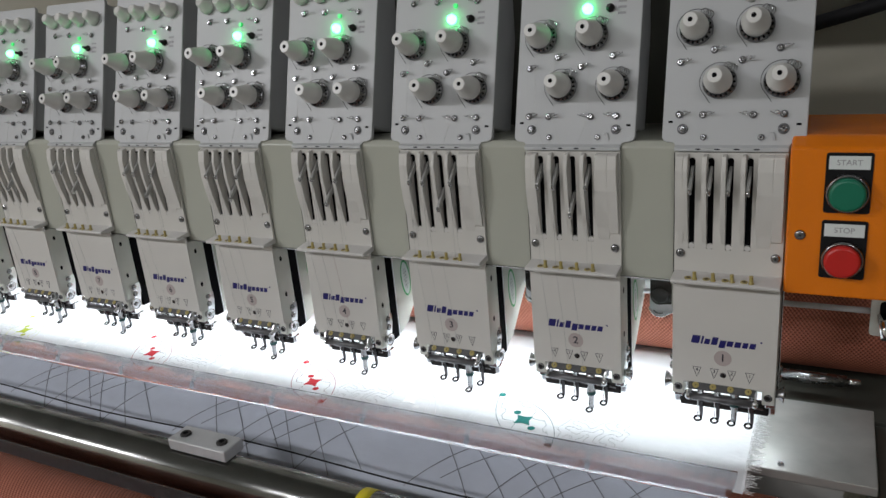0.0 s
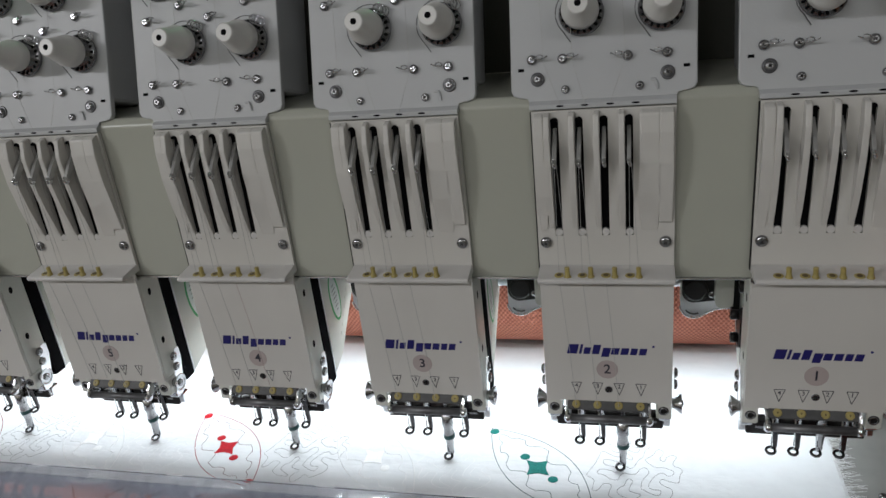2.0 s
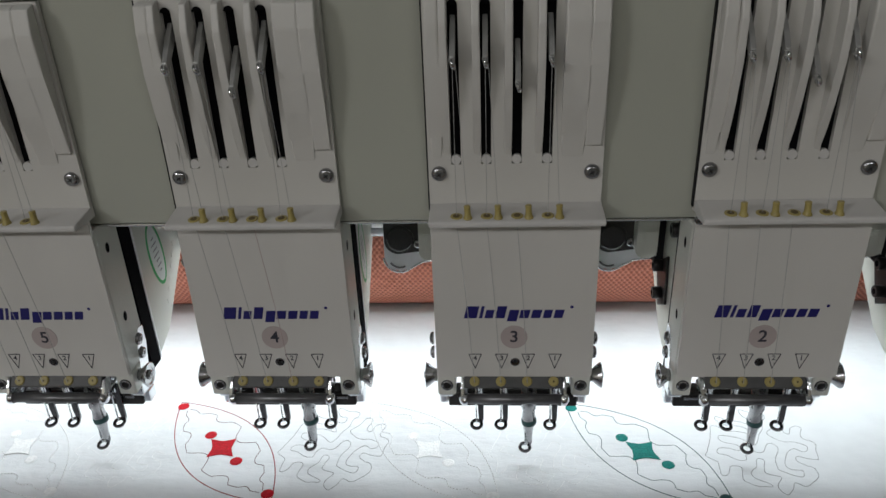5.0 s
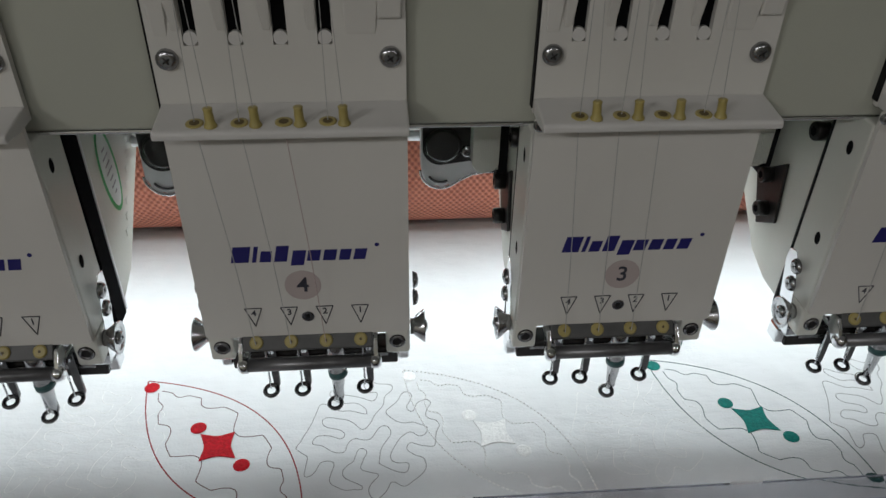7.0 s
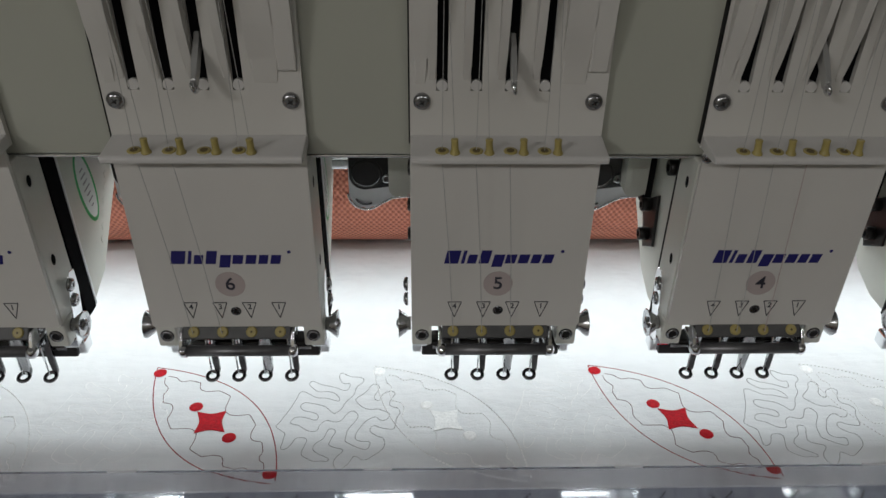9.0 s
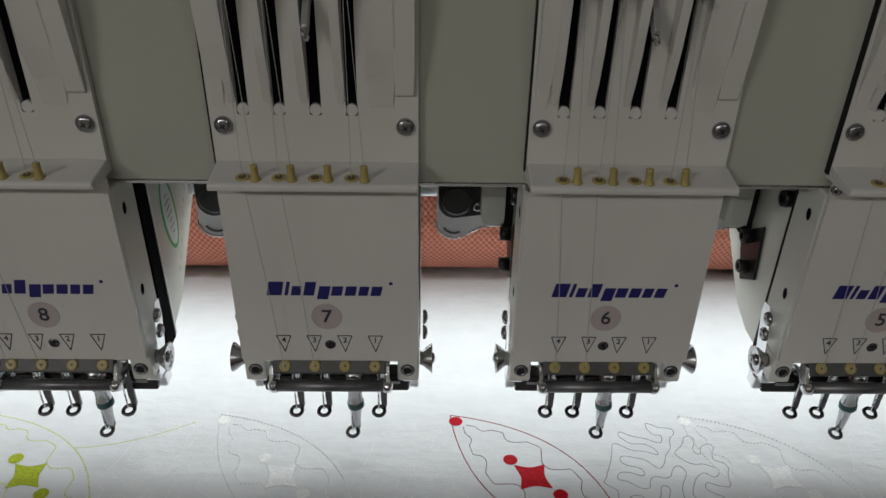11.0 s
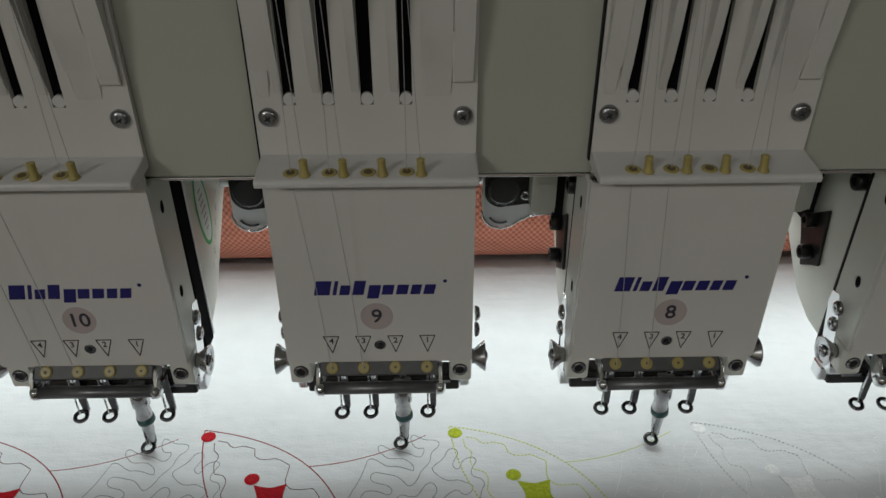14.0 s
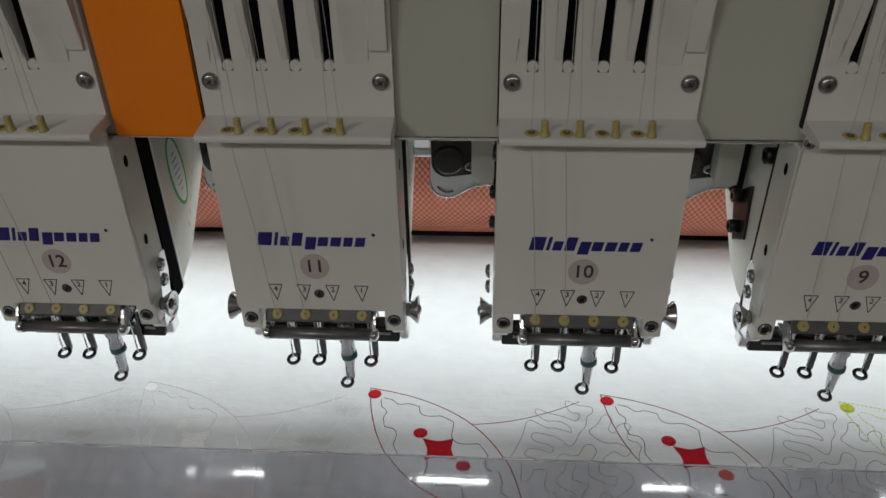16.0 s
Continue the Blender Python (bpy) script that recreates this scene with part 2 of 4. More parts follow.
def wire(bm, pts, r, n=6, closed=False):
    """A bent wire through pts."""
    pts = [Vector(p) for p in pts]
    rings = []
    for i, p in enumerate(pts):
        a = pts[i - 1] if i or closed else p
        b = pts[(i + 1) % len(pts)] if i < len(pts) - 1 or closed else p
        rot = (b - a).normalized().to_track_quat("Z", "Y").to_matrix()
        rings.append([bm.verts.new(p + rot @ Vector((r * math.cos(2 * math.pi * j / n), r * math.sin(2 * math.pi * j / n), 0))) for j in range(n)])
    pairs = list(zip(rings, rings[1:])) + ([(rings[-1], rings[0])] if closed else [])
    for a, b in pairs:
        for j in range(n):
            bm.faces.new((a[j], a[(j + 1) % n], b[(j + 1) % n], b[j])).smooth = True
    return bm


def ring(bm, c, normal, R, r, n=20, m=6):
    rot = Vector(normal).to_track_quat("Z", "Y").to_matrix()
    pts = [Vector(c) + rot @ Vector((R * math.cos(2 * math.pi * i / n), R * math.sin(2 * math.pi * i / n), 0)) for i in range(n)]
    return wire(bm, pts, r, m, closed=True)


def prism(bm, yz, x0, x1, bevel=0.0):
    """A profile in the y-z plane drawn out along x."""
    a = [bm.verts.new((x0, y, z)) for y, z in yz]
    b = [bm.verts.new((x1, y, z)) for y, z in yz]
    fs = [bm.faces.new(a), bm.faces.new(b[::-1])]
    n = len(yz)
    fs += [bm.faces.new((a[i], b[i], b[(i + 1) % n], a[(i + 1) % n])) for i in range(n)]
    if bevel:
        bmesh.ops.bevel(bm, geom=list({e for f in fs for e in f.edges}), offset=bevel, segments=2, profile=0.5, affect="EDGES")
    return bm


def plate(bm, xz, y0, y1, bevel=0.0):
    """An outline in the x-z plane given the depth y0 to y1."""
    a = [bm.verts.new((x, y0, z)) for x, z in xz]
    b = [bm.verts.new((x, y1, z)) for x, z in xz]
    fs = [bm.faces.new(a), bm.faces.new(b[::-1])]
    n = len(xz)
    fs += [bm.faces.new((a[i], b[i], b[(i + 1) % n], a[(i + 1) % n])) for i in range(n)]
    if bevel:
        bmesh.ops.bevel(bm, geom=list(fs[0].edges), offset=bevel, segments=2, profile=0.5, affect="EDGES")
    return bm


def pierced(bm, xs, zs, holes, y0, y1):
    """A sheet in the x-z plane, cut into cells, with some cells left open."""
    v = {(i, j, k): bm.verts.new((x, (y0, y1)[k], z)) for i, x in enumerate(xs) for j, z in enumerate(zs) for k in (0, 1)}
    full = {(i, j) for i in range(len(xs) - 1) for j in range(len(zs) - 1)} - set(holes)
    for i, j in full:
        for k in (0, 1):
            bm.faces.new([v[i, j, k], v[i + 1, j, k], v[i + 1, j + 1, k], v[i, j + 1, k]])
        for di, dj, e in ((-1, 0, ((i, j), (i, j + 1))), (1, 0, ((i + 1, j), (i + 1, j + 1))), (0, -1, ((i, j), (i + 1, j))), (0, 1, ((i, j + 1), (i + 1, j + 1)))):
            if (i + di, j + dj) not in full:
                (a, b), (c, d) = e
                bm.faces.new([v[a, b, 0], v[c, d, 0], v[c, d, 1], v[a, b, 1]])
    return bm


def rounded(x0, x1, z0, z1, r, n=5):
    out = []
    for cx, cz, a0 in ((x1 - r, z1 - r, 0), (x0 + r, z1 - r, 90), (x0 + r, z0 + r, 180), (x1 - r, z0 + r, 270)):
        out += [(cx + r * math.cos(radians(a0 + 90 * i / n)), cz + r * math.sin(radians(a0 + 90 * i / n))) for i in range(n + 1)]
    return out


def disc(bm, c, normal, rx, rz=None, n=28):
    """A thin printed or stuck-on oval."""
    rz = rz or rx
    rot = Vector(normal).to_track_quat("Z", "Y").to_matrix()
    vs = [bm.verts.new(Vector(c) + rot @ Vector((rx * math.cos(2 * math.pi * i / n), rz * math.sin(2 * math.pi * i / n), 0))) for i in range(n)]
    bm.faces.new(vs)
    return bm


def mesh_of(name, bm, material):
    bmesh.ops.recalc_face_normals(bm, faces=bm.faces)
    me = bpy.data.meshes.new(name)
    bm.to_mesh(me)
    bm.free()
    me.materials.append(material)
    return me


def part(name, bm, material, parent, label=""):
    ob = new(name, mesh_of(name, bm, material))
    ob.parent = parent
    return tagged(ob, label)


def thing(name, bm, material, label, category, group="", kind="", at=None):
    ob = new(name, mesh_of(name, bm, material))
    if at:
        ob.location = at
    return tagged(ob, label, category, group, kind)


def empty(name, at, label, category, group="", kind=""):
    ob = new(name)
    ob.empty_display_size = 0.02
    ob.location = at
    return tagged(ob, label, category, group, kind)


def recolour(ob, material):
    ob.material_slots[0].link = "OBJECT"
    ob.material_slots[0].material = material


def B():
    return bmesh.new()


def screw(bm, c, normal, r=0.004):
    """A round pan head with a cross recess cut as two grooves."""
    turned(bm, c, normal, [(0, r), (0.0008, r), (0.0017, r * 0.85), (0.0022, r * 0.55)], 16)
    return bm


def recess(bm, c, normal, r=0.004):
    d = Vector(normal).normalized()
    rot = d.to_track_quat("Z", "Y").to_matrix()
    for a in (35, 125):
        u = rot @ Vector((math.cos(radians(a)), math.sin(radians(a)), 0))
        tube(bm, Vector(c) + d * 0.0020 - u * r * 0.36, Vector(c) + d * 0.0020 + u * r * 0.36, 0.0004, n=6)
    return bm


def screw_part(parent, c, normal, r=0.004, name="screw", label="chrome cross-head screw"):
    s = part(name, screw(B(), c, normal, r), SCREWM, parent, label)
    part("cross_recess", recess(B(), c, normal, r), BLACKM, s)
    return s


def glyph(text, size, at, parent, material, name, rot=(90, 0, 0), bold=0.0):
    c = bpy.data.curves.new(name, "FONT")
    c.body, c.size, c.align_x, c.align_y, c.extrude, c.offset = text, size, "CENTER", "CENTER", 0.00005, bold
    c.materials.append(material)
    ob = new(name, c)
    ob.parent = parent
    ob.matrix_basis = pose(*at, *rot)
    return ob


# ---------------------------------------------------------------- room
def build_room():
    thing("floor", box(B(), -6, 4, -4, 4, -0.1, 0), FLOORM, "grey painted workshop floor", "floor", kind="structure")
    thing("ceiling", box(B(), -6, 4, -4, 4, 3.0, 3.1), CEILM, "plain white ceiling", "ceiling", kind="structure")
    thing("wall_north", box(B(), -6, 4, 4, 4.15, 0, 3), WALLM, "cream painted wall behind the machine", "wall", kind="structure")
    thing("wall_south", box(B(), -6, 4, -4.15, -4, 0, 3), WALLM, "cream painted wall", "wall", kind="structure")
    thing("wall_east", box(B(), 4, 4.15, -4, 4, 0, 3), WALLM, "cream painted wall", "wall", kind="structure")
    thing("wall_west", box(B(), -6.15, -6, -4, 4, 0, 3), WALLM, "cream painted wall", "wall", kind="structure")


build_room()

# ---------------------------------------------------------------- machine frame
X0, X1 = -2.05, 0.0435


def build_beam():
    beam = empty("machine_beam", (0, 0, 0), "grey-green enamelled beam that carries the embroidery heads", "machine beam")
    prof = [(0.0090, H + 0.0646), (0.0090, H + 0.181), (0.0125, H + 0.186), (0.15, H + 0.186), (0.15, H + 0.16), (0.15, H + 0.0646)]
    part("beam_body", prism(B(), prof, X0, X1, 0.0012), BEAM, beam)
    part("edge_trim", box(B(), X0, X1, 0.0094, 0.0114, H + 0.0630, H + 0.0644, 0.0004), CHROME, beam, "bright metal trim under the beam")
    part("strip_light_housing", prism(B(), [(0.1205, H + 0.0642), (0.1205, H + 0.0160), (0.1305, H + 0.0120), (0.1320, H + 0.0020), (0.1335, H + 0.0020), (0.1350, H + 0.0642)], X0 + 0.05, X1 - 0.004), CEILM, beam, "white housing of the strip light")
    # added sheet whose dark colour stands for the shade between the boxes
    part("backing_plate", box(B(), X0, 0.050, 0.090, 0.096, H + 0.1865, H + 0.340, 0.001), DARKP, beam, "dark sheet added for the shade between the tension boxes")
    return beam


build_beam()


def build_control_box(x0, x1, buttons):
    cb = empty("control_box", (x0, 0, H), "orange enamelled control box at the end of the beam" if buttons else "orange enamelled cover box set into the beam", "control box")
    w = x1 - x0
    back = 0.0 if buttons else 0.0100      # the second box lies flush with the beam
    low = 0.0655 if buttons else 0.0632
    prof = [(back - 0.002, low), (back - 0.004, 0.184), (0.012 + back, 0.191), (0.105, 0.191), (0.105, low)]
    part("housing", prism(B(), prof, 0, w, 0.0025), ORANGE, cb)
    part("front_plate", prism(B(), [(back - 0.0030, low + 0.002), (back - 0.0048, 0.1830), (back - 0.0036, 0.1835), (back - 0.0016, low + 0.002)], 0.0015, w - 0.0015, 0.0004), ORANGE, cb)
    if not buttons:
        return cb
    screw_part(cb, (0.010, -0.0035, 0.116), (0, -1, 0), 0.0042)
    for z, m, nm, word in ((0.151, GBTN, "start_button", "START"), (0.099, RBTN, "stop_button", "STOP")):
        bx = 0.040
        lp = part("legend_plate", plate(B(), rounded(bx - 0.0155, bx + 0.0155, z - 0.016, z + 0.030, 0.002), -0.0052, -0.0030), BLACK, cb, "black plastic legend plate")
        part("legend_label", box(B(), bx - 0.0135, bx + 0.0135, -0.0057, -0.0050, z + 0.0175, z + 0.0275, 0.0002), PAPER, lp, "silver-white printed label")
        glyph(word, 0.0058, (bx, -0.00585, z + 0.0225), lp, TGREY, "label_word")
        bt = part(nm, turned(B(), (bx, -0.005, z), (0, -1, 0), [(0, 0.0125), (0.009, 0.0125), (0.0105, 0.0118), (0.011, 0.010)], 36), m, cb, "round green push button" if m is GBTN else "round red push button")
        part("bezel", turned(B(), (bx, -0.005, z), (0, -1, 0), [(0, 0.0145), (0.005, 0.0145), (0.006, 0.0138), (0.006, 0.0127), (0.0, 0.0127)], 36), STEEL, bt, "steel bezel ring")
    return cb


build_control_box(0.0440, 0.128, True)
build_control_box(-10.5 * PITCH - 0.0222, -10.5 * PITCH + 0.0222, False)


# ---------------------------------------------------------------- one embroidery head
SLOTS = [-0.0285 + 0.01465 * i for i in range(4)]
NEEDLES = [-0.0190 + 0.0143 * i for i in range(4)]
EYES = [-0.0215 + 0.0144 * i for i in range(4)]
FACE = 0.0055      # front face of the slotted cover


def needle_part(parent, x, active):
    """Presser foot: flat shank that ends in a ring; the working one has its sleeve, clip and needle."""
    bm = B()
    plate(bm, [(x - 0.0014, -0.0280), (x - 0.0012, -0.0600), (x - 0.0008, -0.0660), (x + 0.0004, -0.0684), (x + 0.0014, -0.0680), (x + 0.0020, -0.0660), (x + 0.0024, -0.0280)], 0.0122, 0.0140, 0.0004)
    ring(bm, (x - 0.0022, 0.0114, -0.0688), (0, -0.25, 1), 0.0029, 0.00105, 20, 6)
    foot = part("presser_foot", bm, FOOTM, parent, "dark steel presser foot with a ring end")
    part("needle", tube(B(), (x - 0.0022, 0.0112, -0.035), (x - 0.0022, 0.0112, -0.0672), 0.0006, 0.0004, 8), CHROME, foot)
    if active:
        part("needle_sleeve", turned(B(), (x - 0.0002, 0.0130, -0.027), (0, 0, -1), [(0, 0.0044), (0.013, 0.0044), (0.0145, 0.0034), (0.020, 0.0040), (0.025, 0.0040), (0.027, 0.0030), (0.037, 0.0022), (0.0405, 0.0016)], 18), FUNNELM, foot)
        part("needle_clip", turned(B(), (x - 0.0002, 0.0130, -0.0478), (0.1, 0, -1), [(0, 0.0034), (0.0006, 0.0044), (0.0036, 0.0044), (0.0042, 0.0034)], 16), TDKGREEN, foot, "dark green clip round the sleeve")
    return foot


def take_up_lever(parent, x):
    bm = B()
    yz = [(0.009, 0.1670), (0.009, 0.1590), (0.0010, 0.1530), (-0.0038, 0.1476), (-0.0066, 0.1480), (-0.0066, 0.1512), (-0.0006, 0.1580)]
    prism(bm, yz, x - 0.0012, x + 0.0012, 0.0004)
    lever = part("take_up_lever", bm, LEVER, parent, "steel take-up lever in its slot")
    part("lever_eye", ring(B(), (x, -0.0068, 0.1482), (1, 0, 0.3), 0.0020, 0.0010, 14, 6), CHROME, lever)
    return lever


def tension_knob(parent, x, z):
    y = 0.0135
    k = part("tension_knob", turned(B(), (x, y - 0.008, z), (0, -1, 0), [(0, 0.0098), (0.0015, 0.0106), (0.0080, 0.0106), (0.0095, 0.0100), (0.0105, 0.0092), (0.0165, 0.0080), (0.0178, 0.0068), (0.0240, 0.0062), (0.0255, 0.0052)], 28), KNOBW, parent, "white plastic tension knob")
    part("knob_bore", tube(B(), (x, y - 0.030, z), (x, y - 0.0337, z), 0.0019, n=12), SLOT, k, "dark bore of the knob")
    bm = turned(B(), (x, y, z), (0, -1, 0), [(0, 0.0128), (0.0015, 0.0132), (0.003, 0.0122), (0.0035, 0.0098), (0.0080, 0.0098)], 28)
    part("tension_disc", bm, STEEL, k, "steel tension disc")
    bm = B()
    for i in range(18):
        a = 2 * math.pi * i / 18
        tube(bm, (x + 0.0113 * math.cos(a), y - 0.0025, z + 0.0113 * math.sin(a)), (x + 0.0113 * math.cos(a), y - 0.0040, z + 0.0113 * math.sin(a)), 0.0009, n=6)
    tagged(part("disc_perforation", bm, SLOT, k), kind="stuff")
    bm = B()
    arc = [(x + 0.0148 * math.cos(radians(a)), y - 0.005, z + 0.0148 * math.sin(radians(a))) for a in range(70, 235, 12)]
    arc.append((arc[-1][0] + 0.004, y - 0.004, arc[-1][2] - 0.006))
    wire(bm, arc, 0.00035, 6)
    part("check_spring", bm, DARKSTEEL, k, "thin wire check spring")
    bm = B()
    for j in range(3):
        ring(bm, (x + 0.006 + 0.002 * j, y - 0.004, z + 0.0122 - 0.0008 * j), (0.5, -1, 0), 0.0030, 0.0005, 14, 5)
    part("coil", bm, CHROME, k, "small chrome coil")
    return k


def thread_guide(parent, x, z, side):
    g = screw_part(parent, (x, 0.0135, z), (0, -1, 0), 0.0030, "guide_screw", "small chrome guide screw")
    s = side
    pts = [(x, 0.0115, z), (x + s * 0.003, 0.0105, z + 0.0006)]
    pts += [(x + s * (0.005 + 0.0022 * math.sin(a)), 0.0095 - 0.0006 * a / 3, z + 0.0011 + 0.0013 * math.cos(a)) for a in (3.1, 2.0, 1.0, 0.0, -1.2, -2.4, -3.6)]
    pts.append((x + s * 0.0095, 0.0075, z + 0.0012))
    part("pigtail", wire(B(), pts, 0.00045, 6), CHROME, g)


def hex_bolt(parent, c, d, r=0.0042, ln=0.007, m=BLACKM, name="bolt"):
    b = part(name, turned(B(), c, d, [(0, r), (ln - 0.0006, r), (ln, r * 0.9)], 18), m, parent)
    c2 = Vector(c) + Vector(d).normalized() * (ln - 0.0001)
    part("socket", tube(B(), c2, c2 + Vector(d).normalized() * 0.0003, r * 0.5, n=6), SLOT, b)


def build_head():
    hd = empty("embroidery_head", (0, 0, H), "white four-needle embroidery head hung on the beam", "embroidery head", "embroidery heads in a row")
    # lower front cover
    cover = part("needle_case_cover", plate(B(), rounded(-0.0420, 0.0423, -0.0262, 0.0698, 0.0012), 0.0, 0.0022, 0.0007), WHITE, hd, "white painted front cover with blue print")
    x = -0.0266
    for w, hh, dz in ((0.0080, 0.0073, 0), (0.0029, 0.0073, 0), (0.0056, 0.0050, 0), (0.0062, 0.0073, 0), (0.0064, 0.0070, -0.0020), (0.0062, 0.0050, 0), (0.0062, 0.0050, 0), (0.0056, 0.0050, 0), (0.0060, 0.0050, 0)):
        z0, sl = 0.0119 + dz, 0.22 * hh
        part("printed_mark", plate(B(), [(x, z0), (x + w - 0.0013, z0), (x + w - 0.0013 + sl, z0 + hh), (x + sl, z0 + hh)], -0.00018, 0.00005), BLUE, cover, "slanted dark blue printed mark")
        x += w
    part("printed_dot", disc(B(), (0.0300, -0.00012, 0.0186), (0, -1, 0), 0.0009), BLUE, cover)
    part("number_disc", plate(B(), [(0.0072 * math.cos(2 * math.pi * i / 36), 0.0072 * math.sin(2 * math.pi * i / 36)) for i in range(36)], -0.00015, 0.00005), DISC, cover, "round pinkish-grey number sticker")
    for i in range(4):
        bm = B()
        x = -0.0210 + 0.01437 * i
        tri = [(x - 0.0034, -0.0110), (x + 0.0034, -0.0110), (x, -0.0203)]
        for a, b in zip(tri, tri[1:] + tri[:1]):
            tube(bm, (a[0], -0.0001, a[1]), (b[0], -0.0001, b[1]), 0.00022, n=5)
        t = part("needle_triangle", bm, INK, cover, "small printed triangle with needle number")
        glyph(str(4 - i), 0.0042, (x, -0.00014, -0.0136), t, INK, "needle_number", bold=0.00006)
    cs = part("cover_screw", turned(B(), (0.0007, 0.0001, -0.0161), (0, -1, 0), [(0, 0.0026), (0.0003, 0.0026), (0.0004, 0.0021), (0.0002, 0.0012)], 20), STEEL, cover, "small sunk steel screw")
    part("screw_socket", disc(B(), (0.0007, -0.00045, -0.0161), (0, -1, 0), 0.0009, n=6), BLACKM, cs)
    # needle case
    case = part("needle_case", box(B(), -0.0425, 0.0425, 0.0024, 0.026, -0.0260, 0.0640, 0.0010), CREAM, hd, "cream painted needle case")
    for s in (-1, 1):
        bm = box(B(), *sorted((s * 0.0322, s * 0.0425)), 0.0030, 0.0200, -0.0412, -0.0262, 0.0012)
        c = part("case_corner", bm, CREAM, case)
        part("corner_hole", tube(B(), (s * 0.0371, 0.0050, -0.0340), (s * 0.0371, 0.0026, -0.0340), 0.0035, n=18), BLACKM, c, "dark bolt hole")
        part("hole_bolt", ring(B(), (s * 0.0371, 0.0026, -0.0340), (0, -1, 0), 0.0026, 0.0008, 16, 6), STEEL, c)
        for z in (0.050, 0.007):
            part("side_hole", disc(B(), (s * 0.04262, 0.0115, z), (s, 0, 0), 0.0020, 0.0030), SLOT, case)
        link = part("side_link", plate(B(), [(-0.003, -0.004), (0.003, -0.004), (0.0055, -0.001), (0.0055, 0.030), (0.003, 0.036), (-0.003, 0.036), (-0.0055, 0.030), (-0.0055, -0.001)], 0, 0.0018, 0.0003), CHROME, hd, "bright steel side link")
        link.matrix_basis = pose(s * 0.0427, 0.0155, -0.0425, 0, 0, 90 if s > 0 else -90) @ pose(0, 0, 0, 0, 14 * s, 0)
        for z in (-0.0106, -0.0200):
            screw_part(hd, (s * 0.0444, 0.0152, z), (s, 0, 0), 0.0036, "link_screw", "chrome link screw")
        cone = part("funnel_knob", turned(B(), (s * 0.0430, 0.0100, -0.0320), (s, 0, 0.0), [(0, 0.0036), (0.0012, 0.0036), (0.0056, 0.0072), (0.0062, 0.0073), (0.0062, 0.0061), (0.0056, 0.0055)], 24), FUNNELM, hd, "funnel-shaped steel knob")
        screw_part(cone, (s * 0.0482, 0.0100, -0.0320), (s, 0, 0), 0.0030, "knob_screw", "chrome screw")
        part("lower_clip", box(B(), *sorted((s * 0.034, s * 0.0425)), 0.010, 0.020, -0.0480, -0.0415, 0.0014), CHROME, hd)
    # eyelet bar, rod and feet
    bm = prism(B(), [(0.0002, -0.0256), (-0.0040, -0.0305), (-0.0033, -0.0317), (0.0020, -0.0312), (0.0040, -0.0256)], -0.0272, 0.0267, 0.0005)
    bar = part("eyelet_bar", bm, BARM, hd, "grey steel bar with yellow eyelets")
    for ex in EYES:
        e = part("eyelet", turned(B(), (ex, -0.0016, -0.0281), (0, -0.76, 0.65), [(0, 0.0028), (0.0007, 0.0028), (0.0011, 0.0021)], 18), YELLOW, bar, "yellow ceramic eyelet")
        part("eyelet_hole", disc(B(), (ex, -0.00249, -0.02734), (0, -0.76, 0.65), 0.0006, n=12), AMBER, e)
    rod = part("guard_rod", tube(B(), (-0.0280, -0.0050, -0.0374), (0.0282, -0.0050, -0.0374), 0.0029, n=18), RODM, hd, "ribbed grey guard rod with chrome ends")
    for s, x in ((-1, -0.0280), (1, 0.0282)):
        part("rod_end", turned(B(), (x, -0.0050, -0.0374), (s, 0, 0), [(-0.0025, 0.0034), (0.0, 0.0035), (0.0012, 0.0027), (0.002, 0.0012)], 16), CHROME, rod)
        part("rod_arm", box(B(), x - 0.0012 + s * -0.0015, x + 0.0012 + s * -0.0015, -0.0055, 0.012, -0.0396, -0.0362, 0.0006), CHROME, rod)
    for s in (-1, 1):
        cheek = [(-0.0020, -0.0275), (-0.0046, -0.0315), (-0.0072, -0.0365), (-0.0060, -0.0395), (-0.0020, -0.0395), (0.0030, -0.0350), (0.0040, -0.0275)]
        xa = -0.0002 + s * 0.0280
        part("bar_cheek", prism(B(), cheek, xa - 0.0008, xa + 0.0008, 0.0004), CHROME, hd, "chrome cheek of the eyelet bar")
    part("rear_bar", box(B(), -0.0374, 0.0374, 0.0157, 0.0262, -0.0588, -0.0490, 0.0010), BLACKM, hd, "dark steel bar behind the feet")
    part("bar_lip", box(B(), -0.0315, 0.0330, 0.0150, 0.0156, -0.0535, -0.0515, 0.0002), STEEL, hd, "bright lip of the dark bar")
    for xa, xb in ((-0.0425, -0.0376), (0.0376, 0.0425)):
        part("bar_end", box(B(), xa, xb, 0.0160, 0.0250, -0.0570, -0.0480, 0.0012), CHROME, hd, "chrome end clip")
    part("bright_bar", box(B(), -0.0260, 0.0256, 0.009, 0.0118, -0.0300, -0.0262, 0.0008), CHROME, hd)
    for x in NEEDLES:
        part("needle_clamp", turned(B(), (x + 0.0002, 0.0112, -0.0270), (0, 0, -1), [(0, 0.0040), (0.007, 0.0040), (0.0095, 0.0034), (0.0105, 0.0020), (0.018, 0.0016)], 18), CHROME, hd)
    for i, x in enumerate(NEEDLES):
        needle_part(hd, x, i == 2)
    # head body behind the needle case
    prof = [(0.028, 0.0640), (0.113, 0.0640), (0.113, 0.008), (0.066, -0.036), (0.048, -0.0425), (0.028, -0.0430)]
    body = part("head_body", prism(B(), prof, -0.0380, 0.0395, 0.0016), CREAM, hd, "cream painted cast body")
